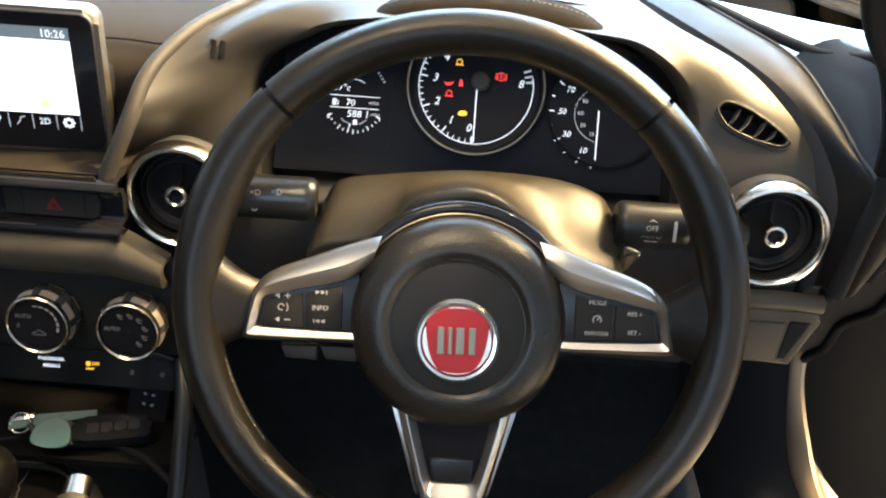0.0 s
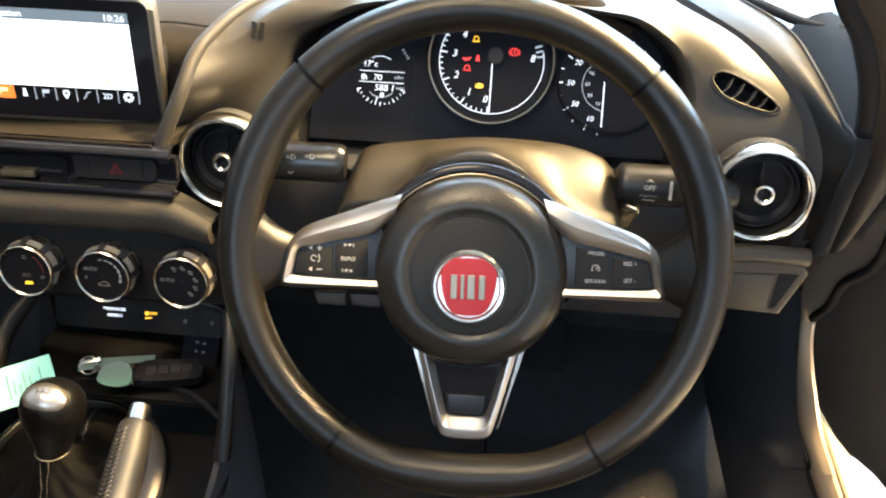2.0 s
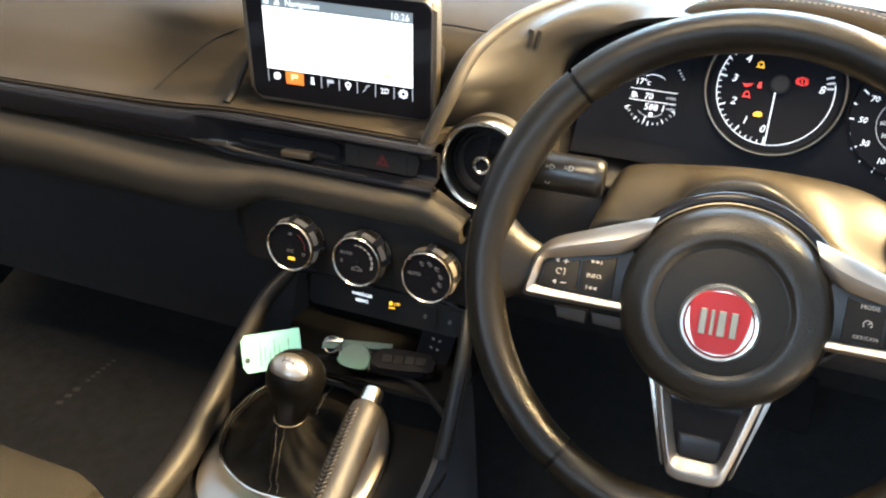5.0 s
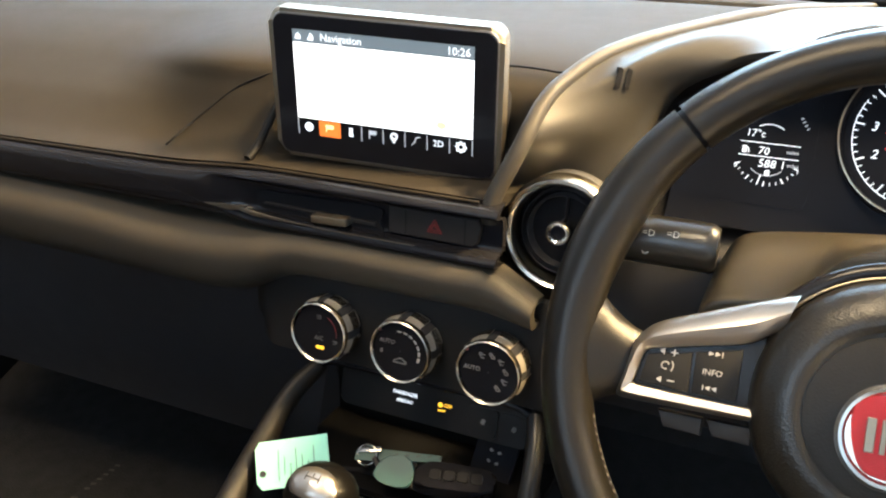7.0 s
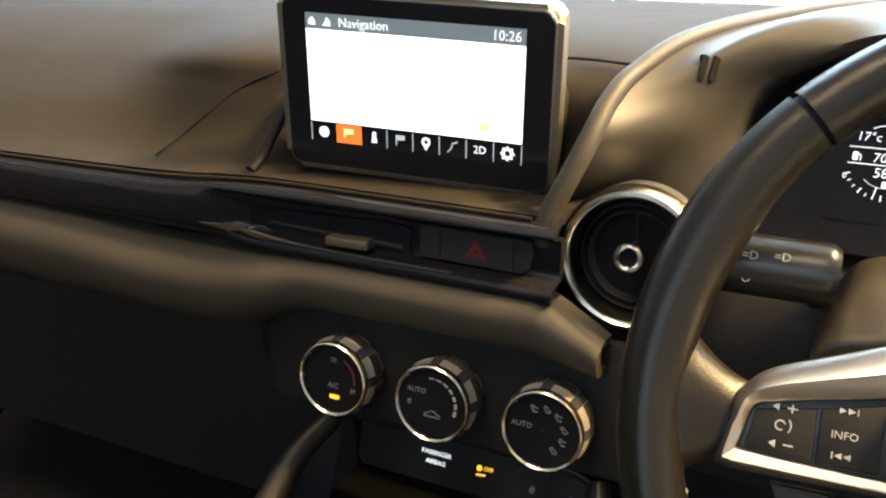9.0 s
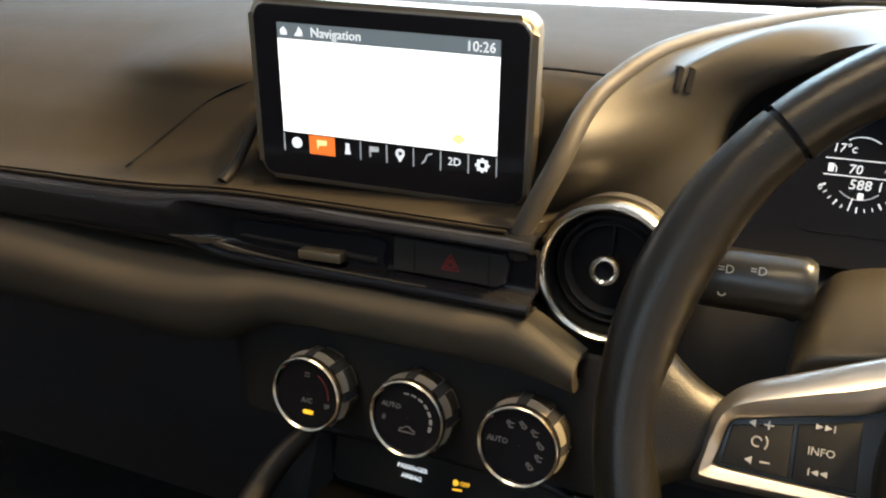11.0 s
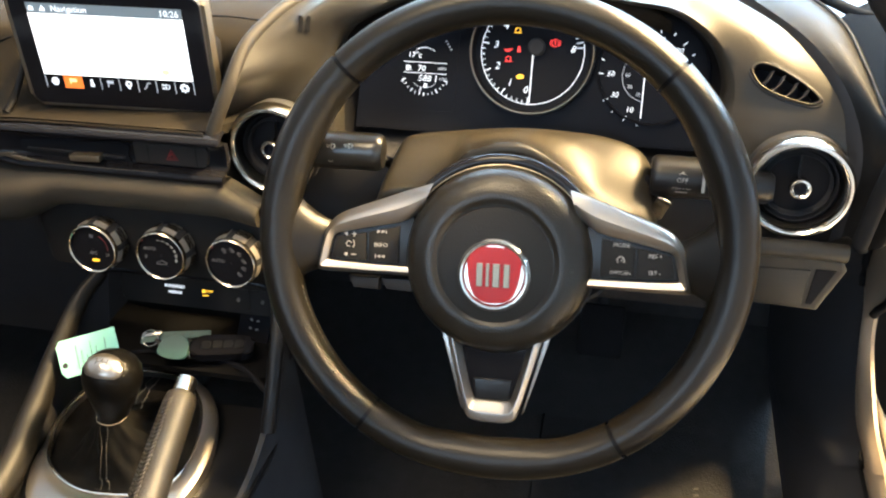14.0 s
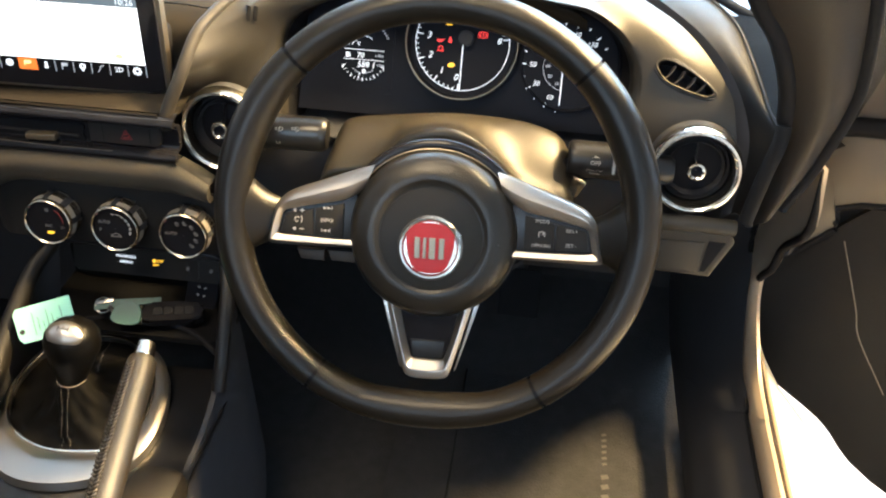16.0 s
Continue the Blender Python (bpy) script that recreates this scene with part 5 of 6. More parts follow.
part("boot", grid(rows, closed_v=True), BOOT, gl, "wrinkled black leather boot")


def boot_row(x, side, slant=0.0):
    """A line of places up the boot at a given x, before (-1) or behind (1) the lever."""
    out = []
    for n, r in enumerate(rows):
        best = min((p for p in r if (p.y - sum(q.y for q in r) / len(r)) * side > 0), key=lambda p: abs(p.x - x - slant * n / len(rows)))
        out.append(best + Vector((0, -0.0005, 0.0009)))
    return out


for x in (-0.3130, -0.3065):
    stitches(boot_row(x, -1)[1:], "boot_stitching", DARK_THREAD, gl, 0.0026, 0.00022, 0.0008)
for x in (-0.3330, -0.3260):
    stitches(boot_row(x, 1, 0.040)[:13], "boot_stitching", THREAD, gl, 0.0028, 0.00036, 0.0012)
part("neck_band", tube([TOPB + Vector((0.0125 * math.cos(a), 0.0125 * math.sin(a), 0.003)) for a in np.linspace(0, 2 * math.pi, 32, endpoint=False)], 0.00035, 8, closed=True), DARK_THREAD, gl)
KN = Matrix.Translation(TOPB) @ pose(0, 0, 0, -14, 4, 0)
KC = KN @ pose(0, 0, 0.039)
part("knob", revolve([(0.0105, 0.0), (0.0132, 0.010), (0.0180, 0.022), (0.0215, 0.032), (0.0222, 0.039), (0.0212, 0.0465), (0.0180, 0.0525), (0.0120, 0.0577), (0.0005, 0.0612)], 48, at=KN @ Matrix.Diagonal((1.08, 1.08, 1.0, 1))), KNOB, gl, "black leather knob")
CAPM = KC @ pose(0, 0, 0, 46, 0, 0) @ pose(0, 0, 0.0010)
part("knob_cap", revolve([(0.0166, 0.0150), (0.0162, 0.0182), (0.0135, 0.0208), (0.0085, 0.0234), (0.0005, 0.0246)], 40, at=CAPM, sy=0.74), SILVER, gl, "satin silver cap with shift marks")
for k in range(3):
    part("gear_mark", box(0.0007, 0.0060, 0.0006, 0.0002, CAPM @ pose(-0.0045 + 0.0045 * k, 0.003, 0.0238)), BLACK, gl)
part("gear_mark", box(0.0097, 0.0007, 0.0006, 0.0002, CAPM @ pose(0, 0.003, 0.0240)), BLACK, gl)
part("knob_seam", tube([KN @ Vector((0.0002, -r - 0.0002, z)) for r, z in ((0.0132, 0.010), (0.0180, 0.022), (0.0215, 0.032), (0.0222, 0.038))], 0.0005, 6), DARK_THREAD, gl)

# handbrake
HBT, HBD = Vector((-0.226, -0.083, 0.492)), Vector((-0.13, 0.955, 0.235)).normalized()
hb = thing("handbrake", "leather wrapped handbrake lever with silver button", "handbrake")
HS = HBD.cross(Vector((0, 0, 1))).normalized()
HU = HS.cross(HBD)
axis = [HBT - HBD * s for s in (0.006, 0.009, 0.014, 0.030, 0.070, 0.110, 0.150, 0.190, 0.225, 0.25)]
part("grip", tube(cr(axis, 40), lambda u: 0.0109 + 0.0018 * math.sin(math.pi * min(1, u * 1.2)) - 0.003 * (u < 0.03), 24, up=HU), GRIP, hb, "worn dark leather grip")
part("end_ring", tube([HBT - HBD * s for s in (0.012, 0.007, 0.005)], lambda u: 0.0116 - 0.003 * u, 24, up=HU), SATIN_BLACK, hb)
part("button", tube([HBT - HBD * 0.008, HBT + HBD * 0.004, HBT + HBD * 0.008, HBT + HBD * 0.0092], lambda u: 0.0082 - 0.0022 * (u > 0.9), 24, up=HU), WARM_CHROME, hb, "silver release button")
bm = bmesh.new()
for q in np.linspace(0.020, 0.235, 62):
    rad = 0.0112 + 0.0018 * math.sin(math.pi * min(1, (q - 0.006) / 0.244 * 1.2))
    for d in (-1, 1):
        ends = []
        for lift, ang in ((0.0, 116), (-0.0035, 116 + 20 * d)):
            out = HS * math.cos(radians(ang)) + HU * math.sin(radians(ang))
            ends.append(HBT - HBD * (q + lift) + out * (rad + 0.0006))
        tube(ends, 0.0011, 6, bm=bm)
part("cross_stitching", bm, GRIP, hb, "herringbone stitching")
part("base", tube([HBT - HBD * 0.24, Vector((-0.205, -0.34, 0.395)), Vector((-0.203, -0.40, 0.36))], 0.016, 16), BLACK, hb)
cub = thing("armrest", "dark vinyl armrest end behind the handbrake", "armrest")
part("cushion", box(0.050, 0.22, 0.040, 0.016, pose(-0.209, -0.226, 0.385)), GRIP, cub)

# keys in the tray
tag = thing("key_tag", "teal card key tag with handwriting lines and a punched hole", "key tag", at=pose(-0.357, -0.014, 0.4555, 52, 0, 18) @ pose(0, 0, 0, 0, 0, 12))
bm = prism([(-0.026, -0.012), (-0.0225, -0.017), (0.026, -0.017), (0.026, 0.016), (-0.0225, 0.016), (-0.026, 0.011)], -0.0004, 0.0004, 0.0002)
part("card", bm, TEAL, tag)
part("hole", revolve([(0.0024, 0), (0.0024, 0.0006)], 18, at=flat(-0.0215, -0.006)), BLACK, tag)
bm = bmesh.new()
for k in range(7):
    strip([(-0.010 + 0.0042 * k, -0.012 + 0.004 * (k % 2)), (-0.0095 + 0.0042 * k, 0.009 - 0.005 * (k % 3))], 0.0004, 0.0004, bm)
part("writing_bar", bm, INK, tag, "bars of illegible writing")
tag2 = thing("key_label", "second teal plastic key label lying in the tray", "key tag", at=pose(-0.296, 0.030, 0.449, 30, 0, 18))
part("card", prism([(-0.032, -0.004), (0.030, -0.001), (0.030, 0.004), (-0.018, 0.006), (-0.032, 0.003)], -0.0005, 0.0005, 0.0002), TEAL_DARK, tag2)
bm = bmesh.new()
for k in range(5):
    strip([(-0.004 + 0.008 * k, 0.0015), (-0.001 + 0.008 * k, 0.0030)], 0.0007, 0.0005, bm)
part("writing_bar", bm, INK, tag2)
tag3 = thing("key_sleeve", "teal plastic key sleeve folded over the key ring", "key tag", at=pose(-0.2935, 0.014, 0.449, 40, 0, 6))
part("sleeve", prism([(p.x, p.y) for p in cr([(-0.013, -0.004, 0), (-0.006, -0.009, 0), (0.010, -0.010, 0), (0.016, -0.004, 0), (0.013, 0.009, 0), (0.002, 0.012, 0), (-0.008, 0.008, 0)], 24, True)], -0.0012, 0.0012, 0.0008), TEAL_DARK, tag3)
kr = thing("key_ring", "steel split ring with a key on it", "key ring")
part("ring", tube([Vector((-0.318 + 0.0075 * math.cos(a), 0.022 + 0.005 * math.sin(a), 0.450 + 0.0055 * math.sin(a))) for a in np.linspace(0, 2 * math.pi, 28, endpoint=False)], 0.0010, 8, closed=True), STEEL, kr)
part("key_blade", box(0.018, 0.0045, 0.0020, 0.0006, pose(-0.318, 0.026, 0.452, 30, -8, 16)), STEEL, kr)
part("key_strap", tube(cr([(-0.312, 0.022, 0.450), (-0.300, 0.016, 0.440), (-0.292, 0.018, 0.436), (-0.280, 0.028, 0.438)], 16), 0.0022, 8), BLACK, kr)
fob = thing("key_fob", "black remote key fob with buttons and chrome end", "key fob", at=pose(-0.253, 0.030, 0.4425, 20, 0, 14) @ Matrix.Scale(0.94, 4))
part("shell", prism([(p.x, p.y) for p in cr([(-0.030, -0.008, 0), (-0.028, 0.009, 0), (0.0, 0.0115, 0), (0.028, 0.008, 0), (0.031, 0.0, 0), (0.027, -0.009, 0), (0.0, -0.011, 0)], 36, True)], -0.006, 0.006, 0.003, 3), GLOSS, fob)
for k in range(4):
    part("fob_button", prism(rrect(0.0085, 0.0085, 0.002, cx=-0.014 + 0.0105 * k), 0.006, 0.0072, 0.0006), SATIN_BLACK, fob)
part("fob_end", prism(rrect(0.005, 0.018, 0.002, cx=-0.0315), -0.005, 0.0055, 0.001), WARM_CHROME, fob)
usb = thing("socket_panel", "pair of usb sockets with white printed marks in the recess", "socket", at=pose(-0.239, 0.070, 0.442, 62, 0, -12))
part("plate", prism(rrect(0.034, 0.030, 0.003), -0.003, 0.0, 0.0006), DIAL, usb)
for a in (-1, 1):
    for b in (-1, 1):
        part("mark", prism(rrect(0.0030, 0.0018, 0.0004, 1), 0, 0.0003, at=flat(0.0035 * a, 0.0040 * b, 0, 20 * a)), PRINT, usb)

# ---- right side: side dash, pillar, fuse panel, door and sill ----
sd = thing("side_dash", "grey plastic dash end beside the windscreen pillar", "dash end panel")
A = cr([(0.120, 0.330, 0.734), (0.168, 0.225, 0.726), (0.208, 0.168, 0.713), (0.232, 0.130, 0.696), (0.246, 0.098, 0.674), (0.252, 0.076, 0.645), (0.248, 0.070, 0.590)], 30)
B = cr([(0.160, 0.385, 0.730), (0.205, 0.275, 0.724), (0.240, 0.200, 0.7155), (0.253, 0.140, 0.699), (0.262, 0.090, 0.681), (0.267, 0.063, 0.671), (0.262, 0.058, 0.640), (0.256, 0.058, 0.590)], 30)
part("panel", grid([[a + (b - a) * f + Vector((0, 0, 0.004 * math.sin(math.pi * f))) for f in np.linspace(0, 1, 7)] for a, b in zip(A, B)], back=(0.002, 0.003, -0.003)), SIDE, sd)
part("panel_seam", tube([b + Vector((0, -0.0005, 0.0012)) for b in B], 0.0011, 8), BLACK, sd)
part("lower_seal", tube(cr([(0.271, 0.064, 0.678), (0.270, 0.060, 0.664), (0.264, 0.056, 0.638), (0.258, 0.056, 0.592)], 20), 0.0062, 12), RUBBER, sd, "black rubber edge seal")
part("channel", grid([[a, a + Vector((-0.006, 0.010, -0.012)), o + Vector((0.004, 0.010, -0.012)), o] for a, o in zip(A, cr(OUTER[9:], 30))]), BLACK, sd, "dark channel beside the pod")
fp = thing("fuse_panel", "grey plastic knee panel with a square lid under the vent", "knee panel", at=pose(0.222, 0.052, 0.556, 84, 0, 0))
part("frame", prism([(-0.060, 0.024), (0.026, 0.026), (0.032, 0.014), (0.016, -0.021), (-0.060, -0.019)], -0.010, 0.0, 0.003, 3), KNEE, fp)
part("lid", prism([(-0.036, 0.012), (0.006, 0.013), (0.004, -0.016), (-0.036, -0.015)], 0.0, 0.0014, 0.0006), KNEE, fp)
# thin black plate in place of the pocket's inner shade
part("pocket", prism([(0.010, 0.014), (0.024, 0.014), (0.011, -0.015), (0.007, -0.015)], 0.0, 0.0010, 0.0), VOID, fp, "black plate standing in for the slot's shade")
part("top_roll", tube([(-0.062, 0.027, -0.002), (0.0, 0.0285, -0.002), (0.030, 0.027, -0.004)], 0.007, 12, up=(0, 0, 1)), KNEE, fp)

pl = thing("windscreen_pillar", "dark plastic windscreen pillar trim", "pillar trim")
PILLAR_IN = cr([(0.150, -0.060, 0.960), (0.190, -0.010, 0.855), (0.2228, 0.030, 0.7875), (0.2483, 0.045, 0.753), (0.2675, 0.060, 0.7103), (0.2765, 0.075, 0.6675), (0.2755, 0.082, 0.645), (0.2749, 0.087, 0.6115), (0.2720, 0.092, 0.5679)], 44)
PILLAR_OUT = cr([(0.240, -0.060, 0.970), (0.272, -0.010, 0.865), (0.297, 0.030, 0.7934), (0.3083, 0.050, 0.7541), (0.3160, 0.064, 0.7150), (0.3151, 0.072, 0.6838), (0.3120, 0.080, 0.6580), (0.3060, 0.088, 0.6250), (0.2926, 0.096, 0.5838)], 44)
part("trim", grid([[p.lerp(q, f) + Vector((0, -0.016, 0.004)) * math.sin(math.pi * f) * min(1.0, (q - p).length / 0.03) for f in np.linspace(0, 1, 14)] for p, q in zip(PILLAR_IN, PILLAR_OUT)], back=(0.010, 0.030, 0)), PILLAR, pl, "brown grained pillar trim")
# unseen blade behind the trim, added to throw shade on the pod
part("shade_blade", grid([[q + Vector((0.064, 0.118, -0.010)) * f for f in np.linspace(0.06, 1, 6)] for q in PILLAR_OUT], back=(-0.004, 0.004, 0)), COVER, pl, "unseen black blade that shades the pod")
part("inner_seal", tube([p + Vector((-0.002, 0.002, 0)) for p in PILLAR_IN], lambda u: 0.0075 - 0.003 * abs(u - 0.45), 14), RUBBER, pl, "black rubber seal along the windscreen")
part("outer_seal", tube([q + Vector((0.004, 0.004, 0)) for q in PILLAR_OUT], 0.0065, 14), RUBBER, pl, "black rubber door seal on the pillar")
part("corner_cover", grid([[a.lerp(b, f) + Vector((-0.003, 0, 0.0065)) * math.sin(math.pi * f) for f in np.linspace(0, 1, 12)] for a, b in zip(cr([(0.241, 0.200, 0.7160), (0.254, 0.140, 0.6995), (0.263, 0.090, 0.6815), (0.268, 0.070, 0.6715), (0.271, 0.068, 0.660)], 30), cr([(0.285, 0.190, 0.7350), (0.306, 0.140, 0.7350), (0.312, 0.112, 0.7150), (0.306, 0.105, 0.6900), (0.294, 0.100, 0.664)], 30))]), COVER, pl, "smooth black corner cover catching the window light")

ws = tagged(part("windscreen", grid([[Vector(a).lerp(Vector(b), f) for f in np.linspace(0, 1, 5)] for a, b in zip(cr([(0.315, 0.150, 0.745), (0.20, 0.320, 0.728), (0.0, 0.47, 0.730), (-0.4, 0.54, 0.730), (-0.8, 0.47, 0.730), (-1.06, 0.21, 0.724)], 24), cr([(0.43, -0.18, 1.10), (0.27, -0.10, 1.13), (0.0, -0.04, 1.15), (-0.4, 0.0, 1.16), (-0.8, -0.04, 1.15), (-1.16, -0.18, 1.10)], 24))]), GLASS), "clear curved windscreen over the dashboard", "windscreen", kind="structure")
ws.visible_shadow = False
tagged(part("windscreen_seal", tube(cr([(0.262, -0.020, 0.830), (0.284, 0.050, 0.778), (0.292, 0.110, 0.748), (0.282, 0.155, 0.731), (0.256, 0.190, 0.7225), (0.225, 0.245, 0.7240), (0.165, 0.345, 0.729), (0.0, 0.465, 0.733), (-0.4, 0.535, 0.731), (-0.8, 0.465, 0.731)], 40), 0.0045, 10), RUBBER), "black rubber windscreen seal", "seal", kind="structure")

# bonnet beyond the windscreen
bn = thing("car_bonnet", "white painted car bonnet beyond the windscreen", "bonnet")
rows = []
for i in range(21):
    x = -1.10 + 1.50 * i / 20
    haunch = 0.035 * (math.exp(-((x + 0.95) / 0.14) ** 2) + math.exp(-((x - 0.25) / 0.14) ** 2))
    rows.append([(x, 0.70 + 1.15 * f, 0.690 + 0.025 * math.sin(math.pi * f) - 0.13 * f * f + haunch * (1 - 0.5 * f)) for f in np.linspace(0, 1, 12)])
part("panel", grid(rows, back=(0, 0, -0.004)), PAINT, bn)

# floor and mats
tagged(part("floor", grid([[(x, y, z) for y, z in ((-0.80, 0.14), (-0.2, 0.14), (0.30, 0.15), (0.48, 0.22), (0.56, 0.40), (0.56, 0.62))] for x in np.linspace(-1.12, 0.40, 8)], back=(0, 0.01, -0.01)), CARPET), "black carpeted car floor and bulkhead", "car floor", kind="structure")
mt = thing("floor_mat", "black carpet driver's mat with a grey embroidered line", "floor mat", at=pose(0.09, 0.13, 0.152))
part("carpet", prism(rrect(0.30, 0.52, 0.03), 0.0, 0.006, 0.002), CARPET, mt)
mt2 = thing("floor_mat", "black carpet passenger mat with a grey embroidered line", "floor mat", at=pose(-0.62, 0.13, 0.152))
part("carpet", prism(rrect(0.36, 0.52, 0.03), 0.0, 0.006, 0.002), CARPET, mt2)
for m, x in ((mt, 0.110), (mt2, -0.175)):
    for k in range(9):
        big = k < 3
        part("embroidery_bar", box(0.009 if big else 0.006, 0.007 if big else 0.0040, 0.0006, 0, pose(x, -0.005 + (0.0155 * k if big else 0.022 + 0.0100 * k), 0.0063, 0, 0, 18)), MAT_TEXT, m)
    if m is mt:
        part("stitched_seam", tube([(x - 0.186, -0.24, 0.006), (x - 0.186, 0.24, 0.006)], 0.0012, 6), RUBBER, m)
pd = thing("pedal", "black pedal under the dash", "pedal", at=pose(0.075, 0.36, 0.27, 60, 0, 0))
part("pad", box(0.055, 0.065, 0.012, 0.004), RUBBER, pd)
part("arm", tube([(0, 0.02, -0.006), (0, 0.10, -0.03), (0, 0.18, -0.02)], 0.007, 10), BLACK, pd)

# body side: kick panel, painted flange, seal, sill and the open door
EDGE = [(0.318, 0.110, 0.640), (0.328, 0.210, 0.555), (0.336, 0.285, 0.475), (0.338, 0.297, 0.425), (0.340, 0.282, 0.393), (0.340, 0.269, 0.366), (0.340, 0.253, 0.340), (0.340, 0.233, 0.318), (0.340, 0.206, 0.302), (0.340, 0.171, 0.300), (0.340, 0.149, 0.297), (0.340, 0.100, 0.287), (0.340, -0.50, 0.272)]
FLANGE = [(0.328, 0.112, 0.618), (0.346, 0.150, 0.535), (0.348, 0.213, 0.474), (0.348, 0.230, 0.436), (0.348, 0.263, 0.400), (0.348, 0.259, 0.374), (0.348, 0.237, 0.353), (0.348, 0.215, 0.341), (0.348, 0.190, 0.328), (0.348, 0.165, 0.320), (0.348, 0.120, 0.316), (0.348, 0.070, 0.312), (0.348, -0.50, 0.300)]
bs = thing("door_aperture", "white door aperture, shade in its paint colour, with black kick panel and seal", "door frame")
E0, E1 = cr(EDGE, 40), cr(FLANGE, 40)
part("kick_panel", grid([[p, p + Vector((-0.02, 0.02, -0.02)), p + Vector((-0.05, 0.12, -0.06)), p + Vector((-0.05, 0.30, -0.10))] for p in E0], back=(0.004, 0, -0.004)), BLACK, bs, "black kick panel")
part("pillar_foot", grid([[p.lerp(q, f) + Vector((-0.004 * math.sin(math.pi * f), 0, 0)) for f in np.linspace(0, 1, 7)] for p, q in zip(E0[:15], E1[:15])], back=(0.004, 0.002, 0)), SHADED_PAINT, bs, "white hinge pillar with shade in its paint colour")
part("painted_flange", grid([[p.lerp(q, f) + Vector((-0.004 * math.sin(math.pi * f), 0, 0)) for f in np.linspace(0, 1, 7)] for p, q in zip(E0[14:], E1[14:])], back=(0.004, 0.002, 0)), SHADED_PAINT, bs, "white flange with warm shade in its paint colour")
part("door_seal", tube([q + Vector((-0.004, -0.006, 0.002)) for q in E1[:14]], lambda u: 0.0005 + 0.0040 * min(1.0, 5 * u), 14), RUBBER, bs, "thick black rubber door seal")
part("seal", tube([p + Vector((-0.003, -0.002, 0.003)) for p in E0[:12]], lambda u: 0.007 - 0.004 * u, 12), RUBBER, bs, "black rubber door seal")
part("sill_strip", tube([p + Vector((-0.003, -0.002, 0.002)) for p in E0[30:]], 0.002, 8), RUBBER, bs)
sill = thing("car_sill", "white painted car sill in bright light", "car sill")
rows = []
for i in range(20):
    y = 0.262 - 0.80 * i / 19
    xi, xo = 0.3655, 0.372 + (0.271 - y) * 0.49
    zi = 0.304 - 0.018 * min(1, (0.262 - y) / 0.16)
    rows.append([(xi, y, zi - 0.02), (xi + 0.002, y, zi), (xi + (xo - xi) * 0.25, y, zi - 0.006), (xi + (xo - xi) * 0.7, y, zi - 0.022), (xo, y, 0.258), (xo + 0.006, y, 0.245), (xo + 0.004, y, 0.10)])
part("panel", grid(rows, back=(0, 0, -0.004)), PAINT, sill)
part("tread_edge", tube([(0.3665, 0.25 - 0.79 * i / 12, 0.300 - 0.012 * min(1, i / 3)) for i in range(13)], 0.003, 8), SHADED_PAINT, sill)
dr = thing("car_door", "open car door with dark panel and grey upper trim", "car door")


def on_door(u, z, out=0.0):
    """A place on the open door: u along it from the hinge, z up, out towards the cabin."""
    return Vector((0.370 + 0.866 * u - 0.5 * out, 0.375 - 0.5 * u - 0.866 * out, z))


CT = cr([(0.0046, 0.3173, 0), (0.0157, 0.349, 0), (0.0401, 0.3813, 0), (0.0785, 0.4304, 0), (0.121, 0.4784, 0), (0.20, 0.520, 0), (0.60, 0.58, 0)], 28)
CB = cr([(0.0060, 0.300, 0), (0.0115, 0.2652, 0), (0.032, 0.2181, 0), (0.0598, 0.1839, 0), (0.1333, 0.1516, 0), (0.2385, 0.0853, 0), (0.60, 0.02, 0)], 28)
UT = cr([(0.036, 0.3837, 0), (0.0403, 0.4345, 0), (0.0347, 0.4866, 0), (0.0391, 0.5143, 0), (0.0551, 0.5378, 0), (0.0954, 0.5639, 0), (0.60, 0.66, 0)], 28)
CT2 = cr([(0.0401, 0.383, 0), (0.046, 0.391, 0), (0.054, 0.401, 0), (0.0655, 0.415, 0), (0.0785, 0.4320, 0), (0.121, 0.4800, 0), (0.60, 0.584, 0)], 28)
part("door_card", grid([[on_door(p.lerp(q, f).x, p.lerp(q, f).y, 0.012 * math.sin(math.pi * f)) for f in np.linspace(0, 1, 8)] for p, q in zip(CT, CB)], back=(0.01, 0.02, 0)), CARBON, dr, "dark door card in shadow")
part("upper_trim", grid([[on_door(p.lerp(q, f).x, p.lerp(q, f).y, 0.004 + 0.014 * math.sin(math.pi * f)) for f in np.linspace(0, 1, 8)] for p, q in zip(UT, CT2)], back=(0.01, 0.02, 0)), TAN, dr, "grey vinyl upper door trim")
part("door_shell", grid([[on_door(p.lerp(q, f).x + 0.004, p.lerp(q, f).y, -0.014) for f in np.linspace(0, 1, 6)] for p, q in zip(UT, CB)], back=(0.01, 0.02, 0)), CARBON, dr, "black door shell behind the trim")
part("window_sail", grid([[on_door(u, z, 0.0) for z in np.linspace(0.545 + 0.10 * (u - 0.05), 0.84, 6)] for u in np.linspace(0.050, 0.30, 8)], back=(0.008, 0.014, 0)), TAN, dr, "grey-brown trim beside the side window")
part("trim_line", tube([on_door(p.x, p.y, 0.006) for p in CT2], 0.0035, 10), RUBBER, dr)
part("trim_seal", tube([on_door(p.x, p.y + 0.004, 0.004) for p in UT], 0.011, 12), RUBBER, dr, "black rubber seal round the door trim")
part("pocket_line", tube(cr([on_door(u, z, 0.012) for u, z in ((0.0933, 0.4247), (0.1299, 0.3426), (0.1437, 0.306), (0.1918, 0.2415))], 20), 0.0007, 8), DARK_THREAD, dr, "pale edge of the door pocket")

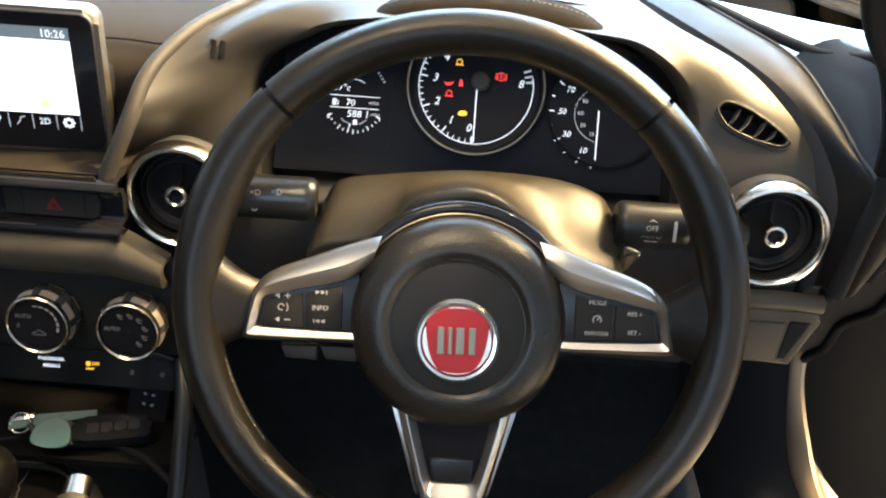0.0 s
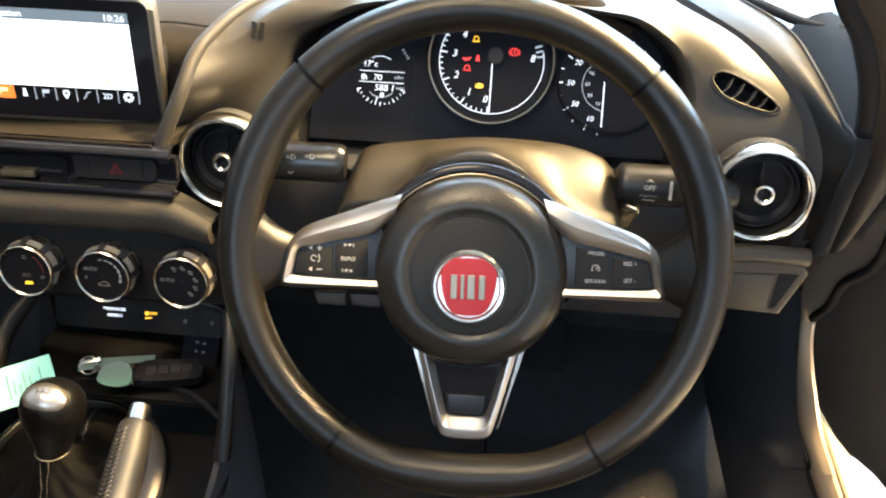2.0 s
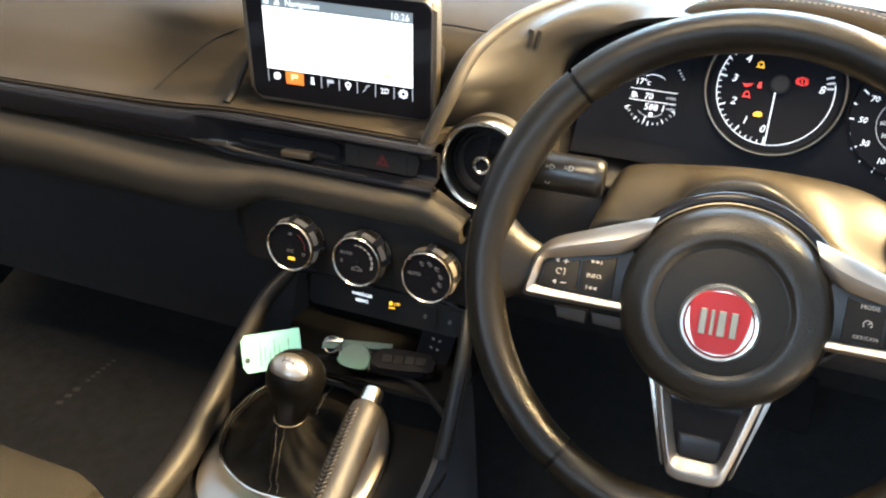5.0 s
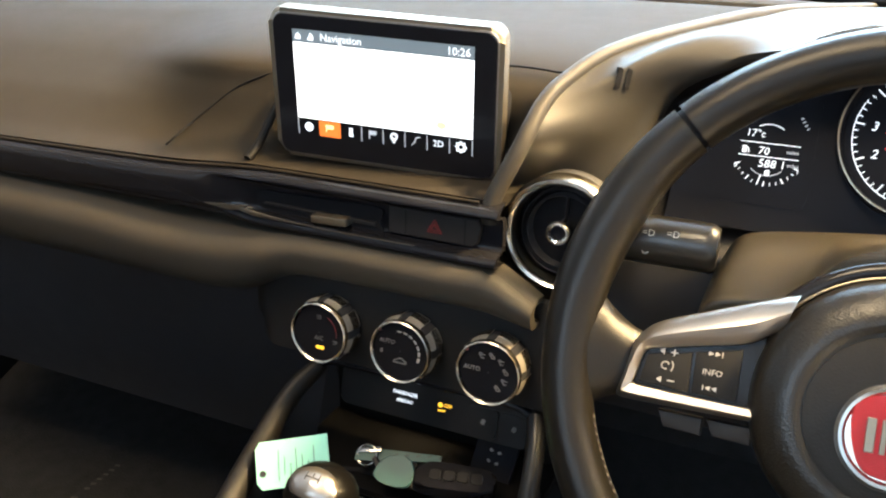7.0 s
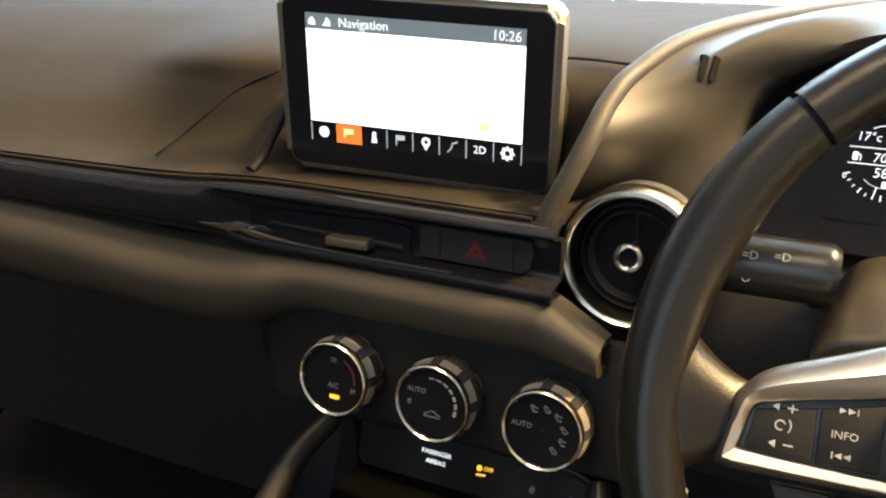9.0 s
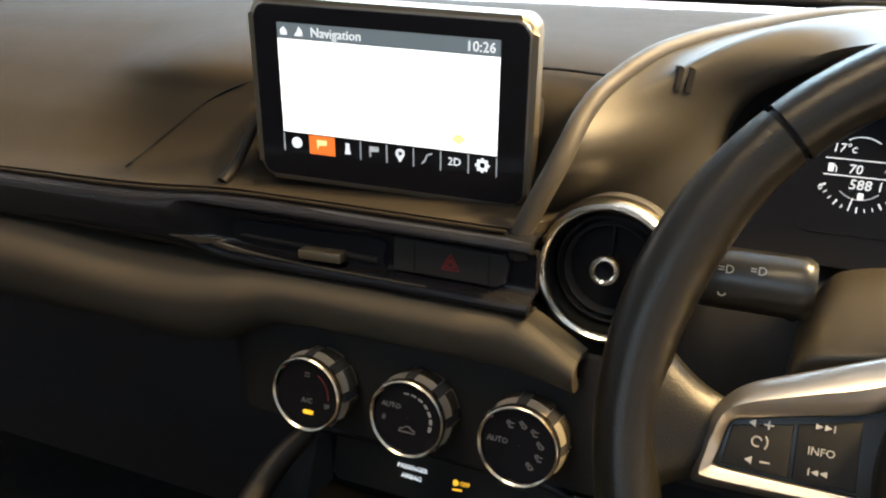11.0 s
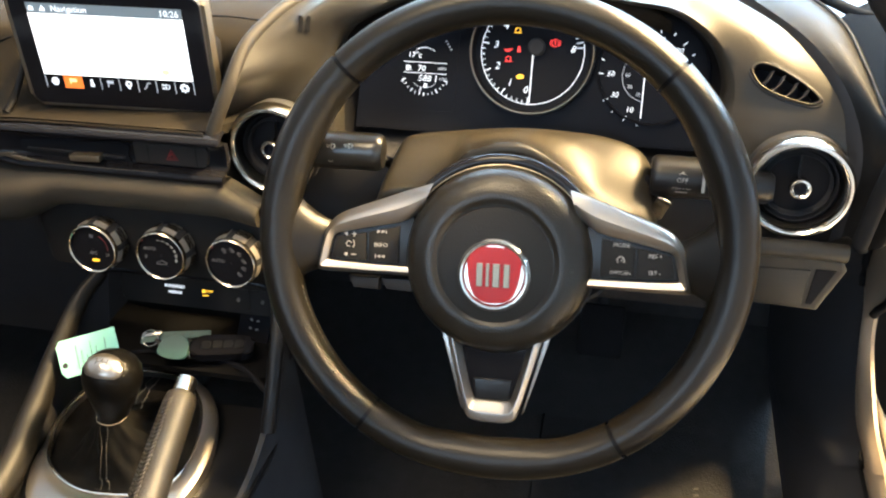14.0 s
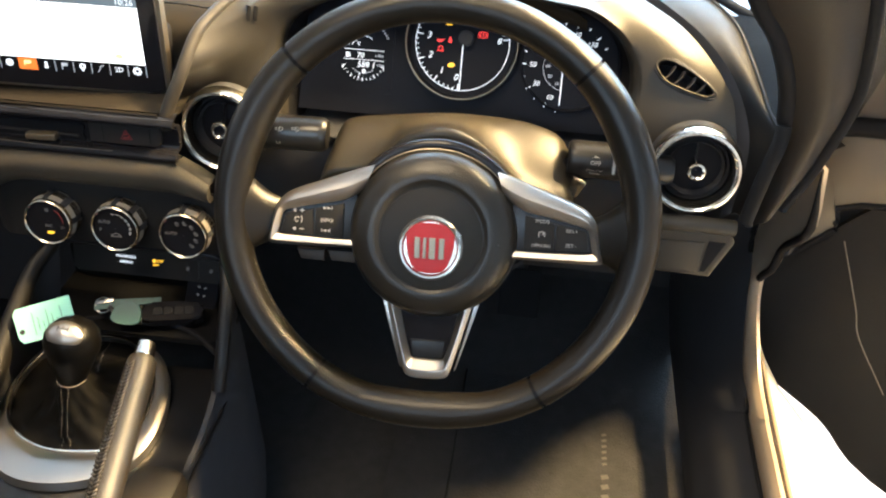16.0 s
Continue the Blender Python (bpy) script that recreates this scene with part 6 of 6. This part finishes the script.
# passenger seat; unseen far door and bulkhead added to close off light
seat = thing("passenger_seat", "dark grey cloth passenger seat", "car seat")
part("cushion", box(0.46, 0.52, 0.14, 0.04, pose(-0.68, -0.37, 0.29, 3, 0, 0)), SEAT, seat, "grey-brown cushion")
part("backrest", box(0.46, 0.14, 0.62, 0.05, pose(-0.68, -0.74, 0.62, -14, 0, 0)), SEAT, seat)
for nm, sx, sy, sz, x, y, z, lb in (("wall_passenger_door", 0.06, 1.75, 0.66, -1.13, -0.32, 0.40, "unseen black door panel blocking light on the passenger side"), ("wall_rear_bulkhead", 1.6, 0.06, 0.70, -0.37, -1.22, 0.42, "unseen black rear bulkhead blocking light"), ("wall_cowl", 1.66, 0.06, 0.78, -0.33, 0.66, 0.32, "black cowl under the windscreen"), ("cowl_tray", 1.62, 0.40, 0.010, -0.33, 0.46, 0.694, "black cowl tray under the windscreen")):
    tagged(part(nm, box(sx, sy, sz, 0.01, pose(x, y, z)), COVER if nm == 'cowl_tray' else CARPET), lb, "car body", kind="structure")

# ---- the room round the car ----
room = []
room.append(tagged(part("showroom_floor", grid([[(x, y, -0.06) for y in np.linspace(-5, 6, 8)] for x in np.linspace(-6, 6, 8)], back=(0, 0, -0.05)), FLOOR_TILE), "pale tiled showroom floor", "floor", kind="structure"))
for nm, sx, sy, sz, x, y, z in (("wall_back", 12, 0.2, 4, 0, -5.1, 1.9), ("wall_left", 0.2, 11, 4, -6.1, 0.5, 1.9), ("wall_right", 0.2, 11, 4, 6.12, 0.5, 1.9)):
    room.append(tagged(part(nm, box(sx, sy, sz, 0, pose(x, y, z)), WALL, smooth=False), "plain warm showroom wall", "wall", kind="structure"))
for nm, sx, sz, x, z in (("wall_front_low", 12, 1.2, 0, 0.5), ("wall_front_high", 12, 0.6, 0, 3.6), ("wall_front_left", 1.5, 2.2, -5.25, 2.2)):
    room.append(tagged(part(nm, box(sx, 0.2, sz, 0, pose(x, 3.75, z)), WALL, smooth=False), "plain warm showroom wall beside the window", "wall", kind="structure"))
room.append(tagged(part("ceiling", box(12.2, 11.2, 0.1, 0, pose(0, 0.5, 3.95)), WALL, smooth=False), "plain showroom ceiling", "ceiling", kind="structure"))
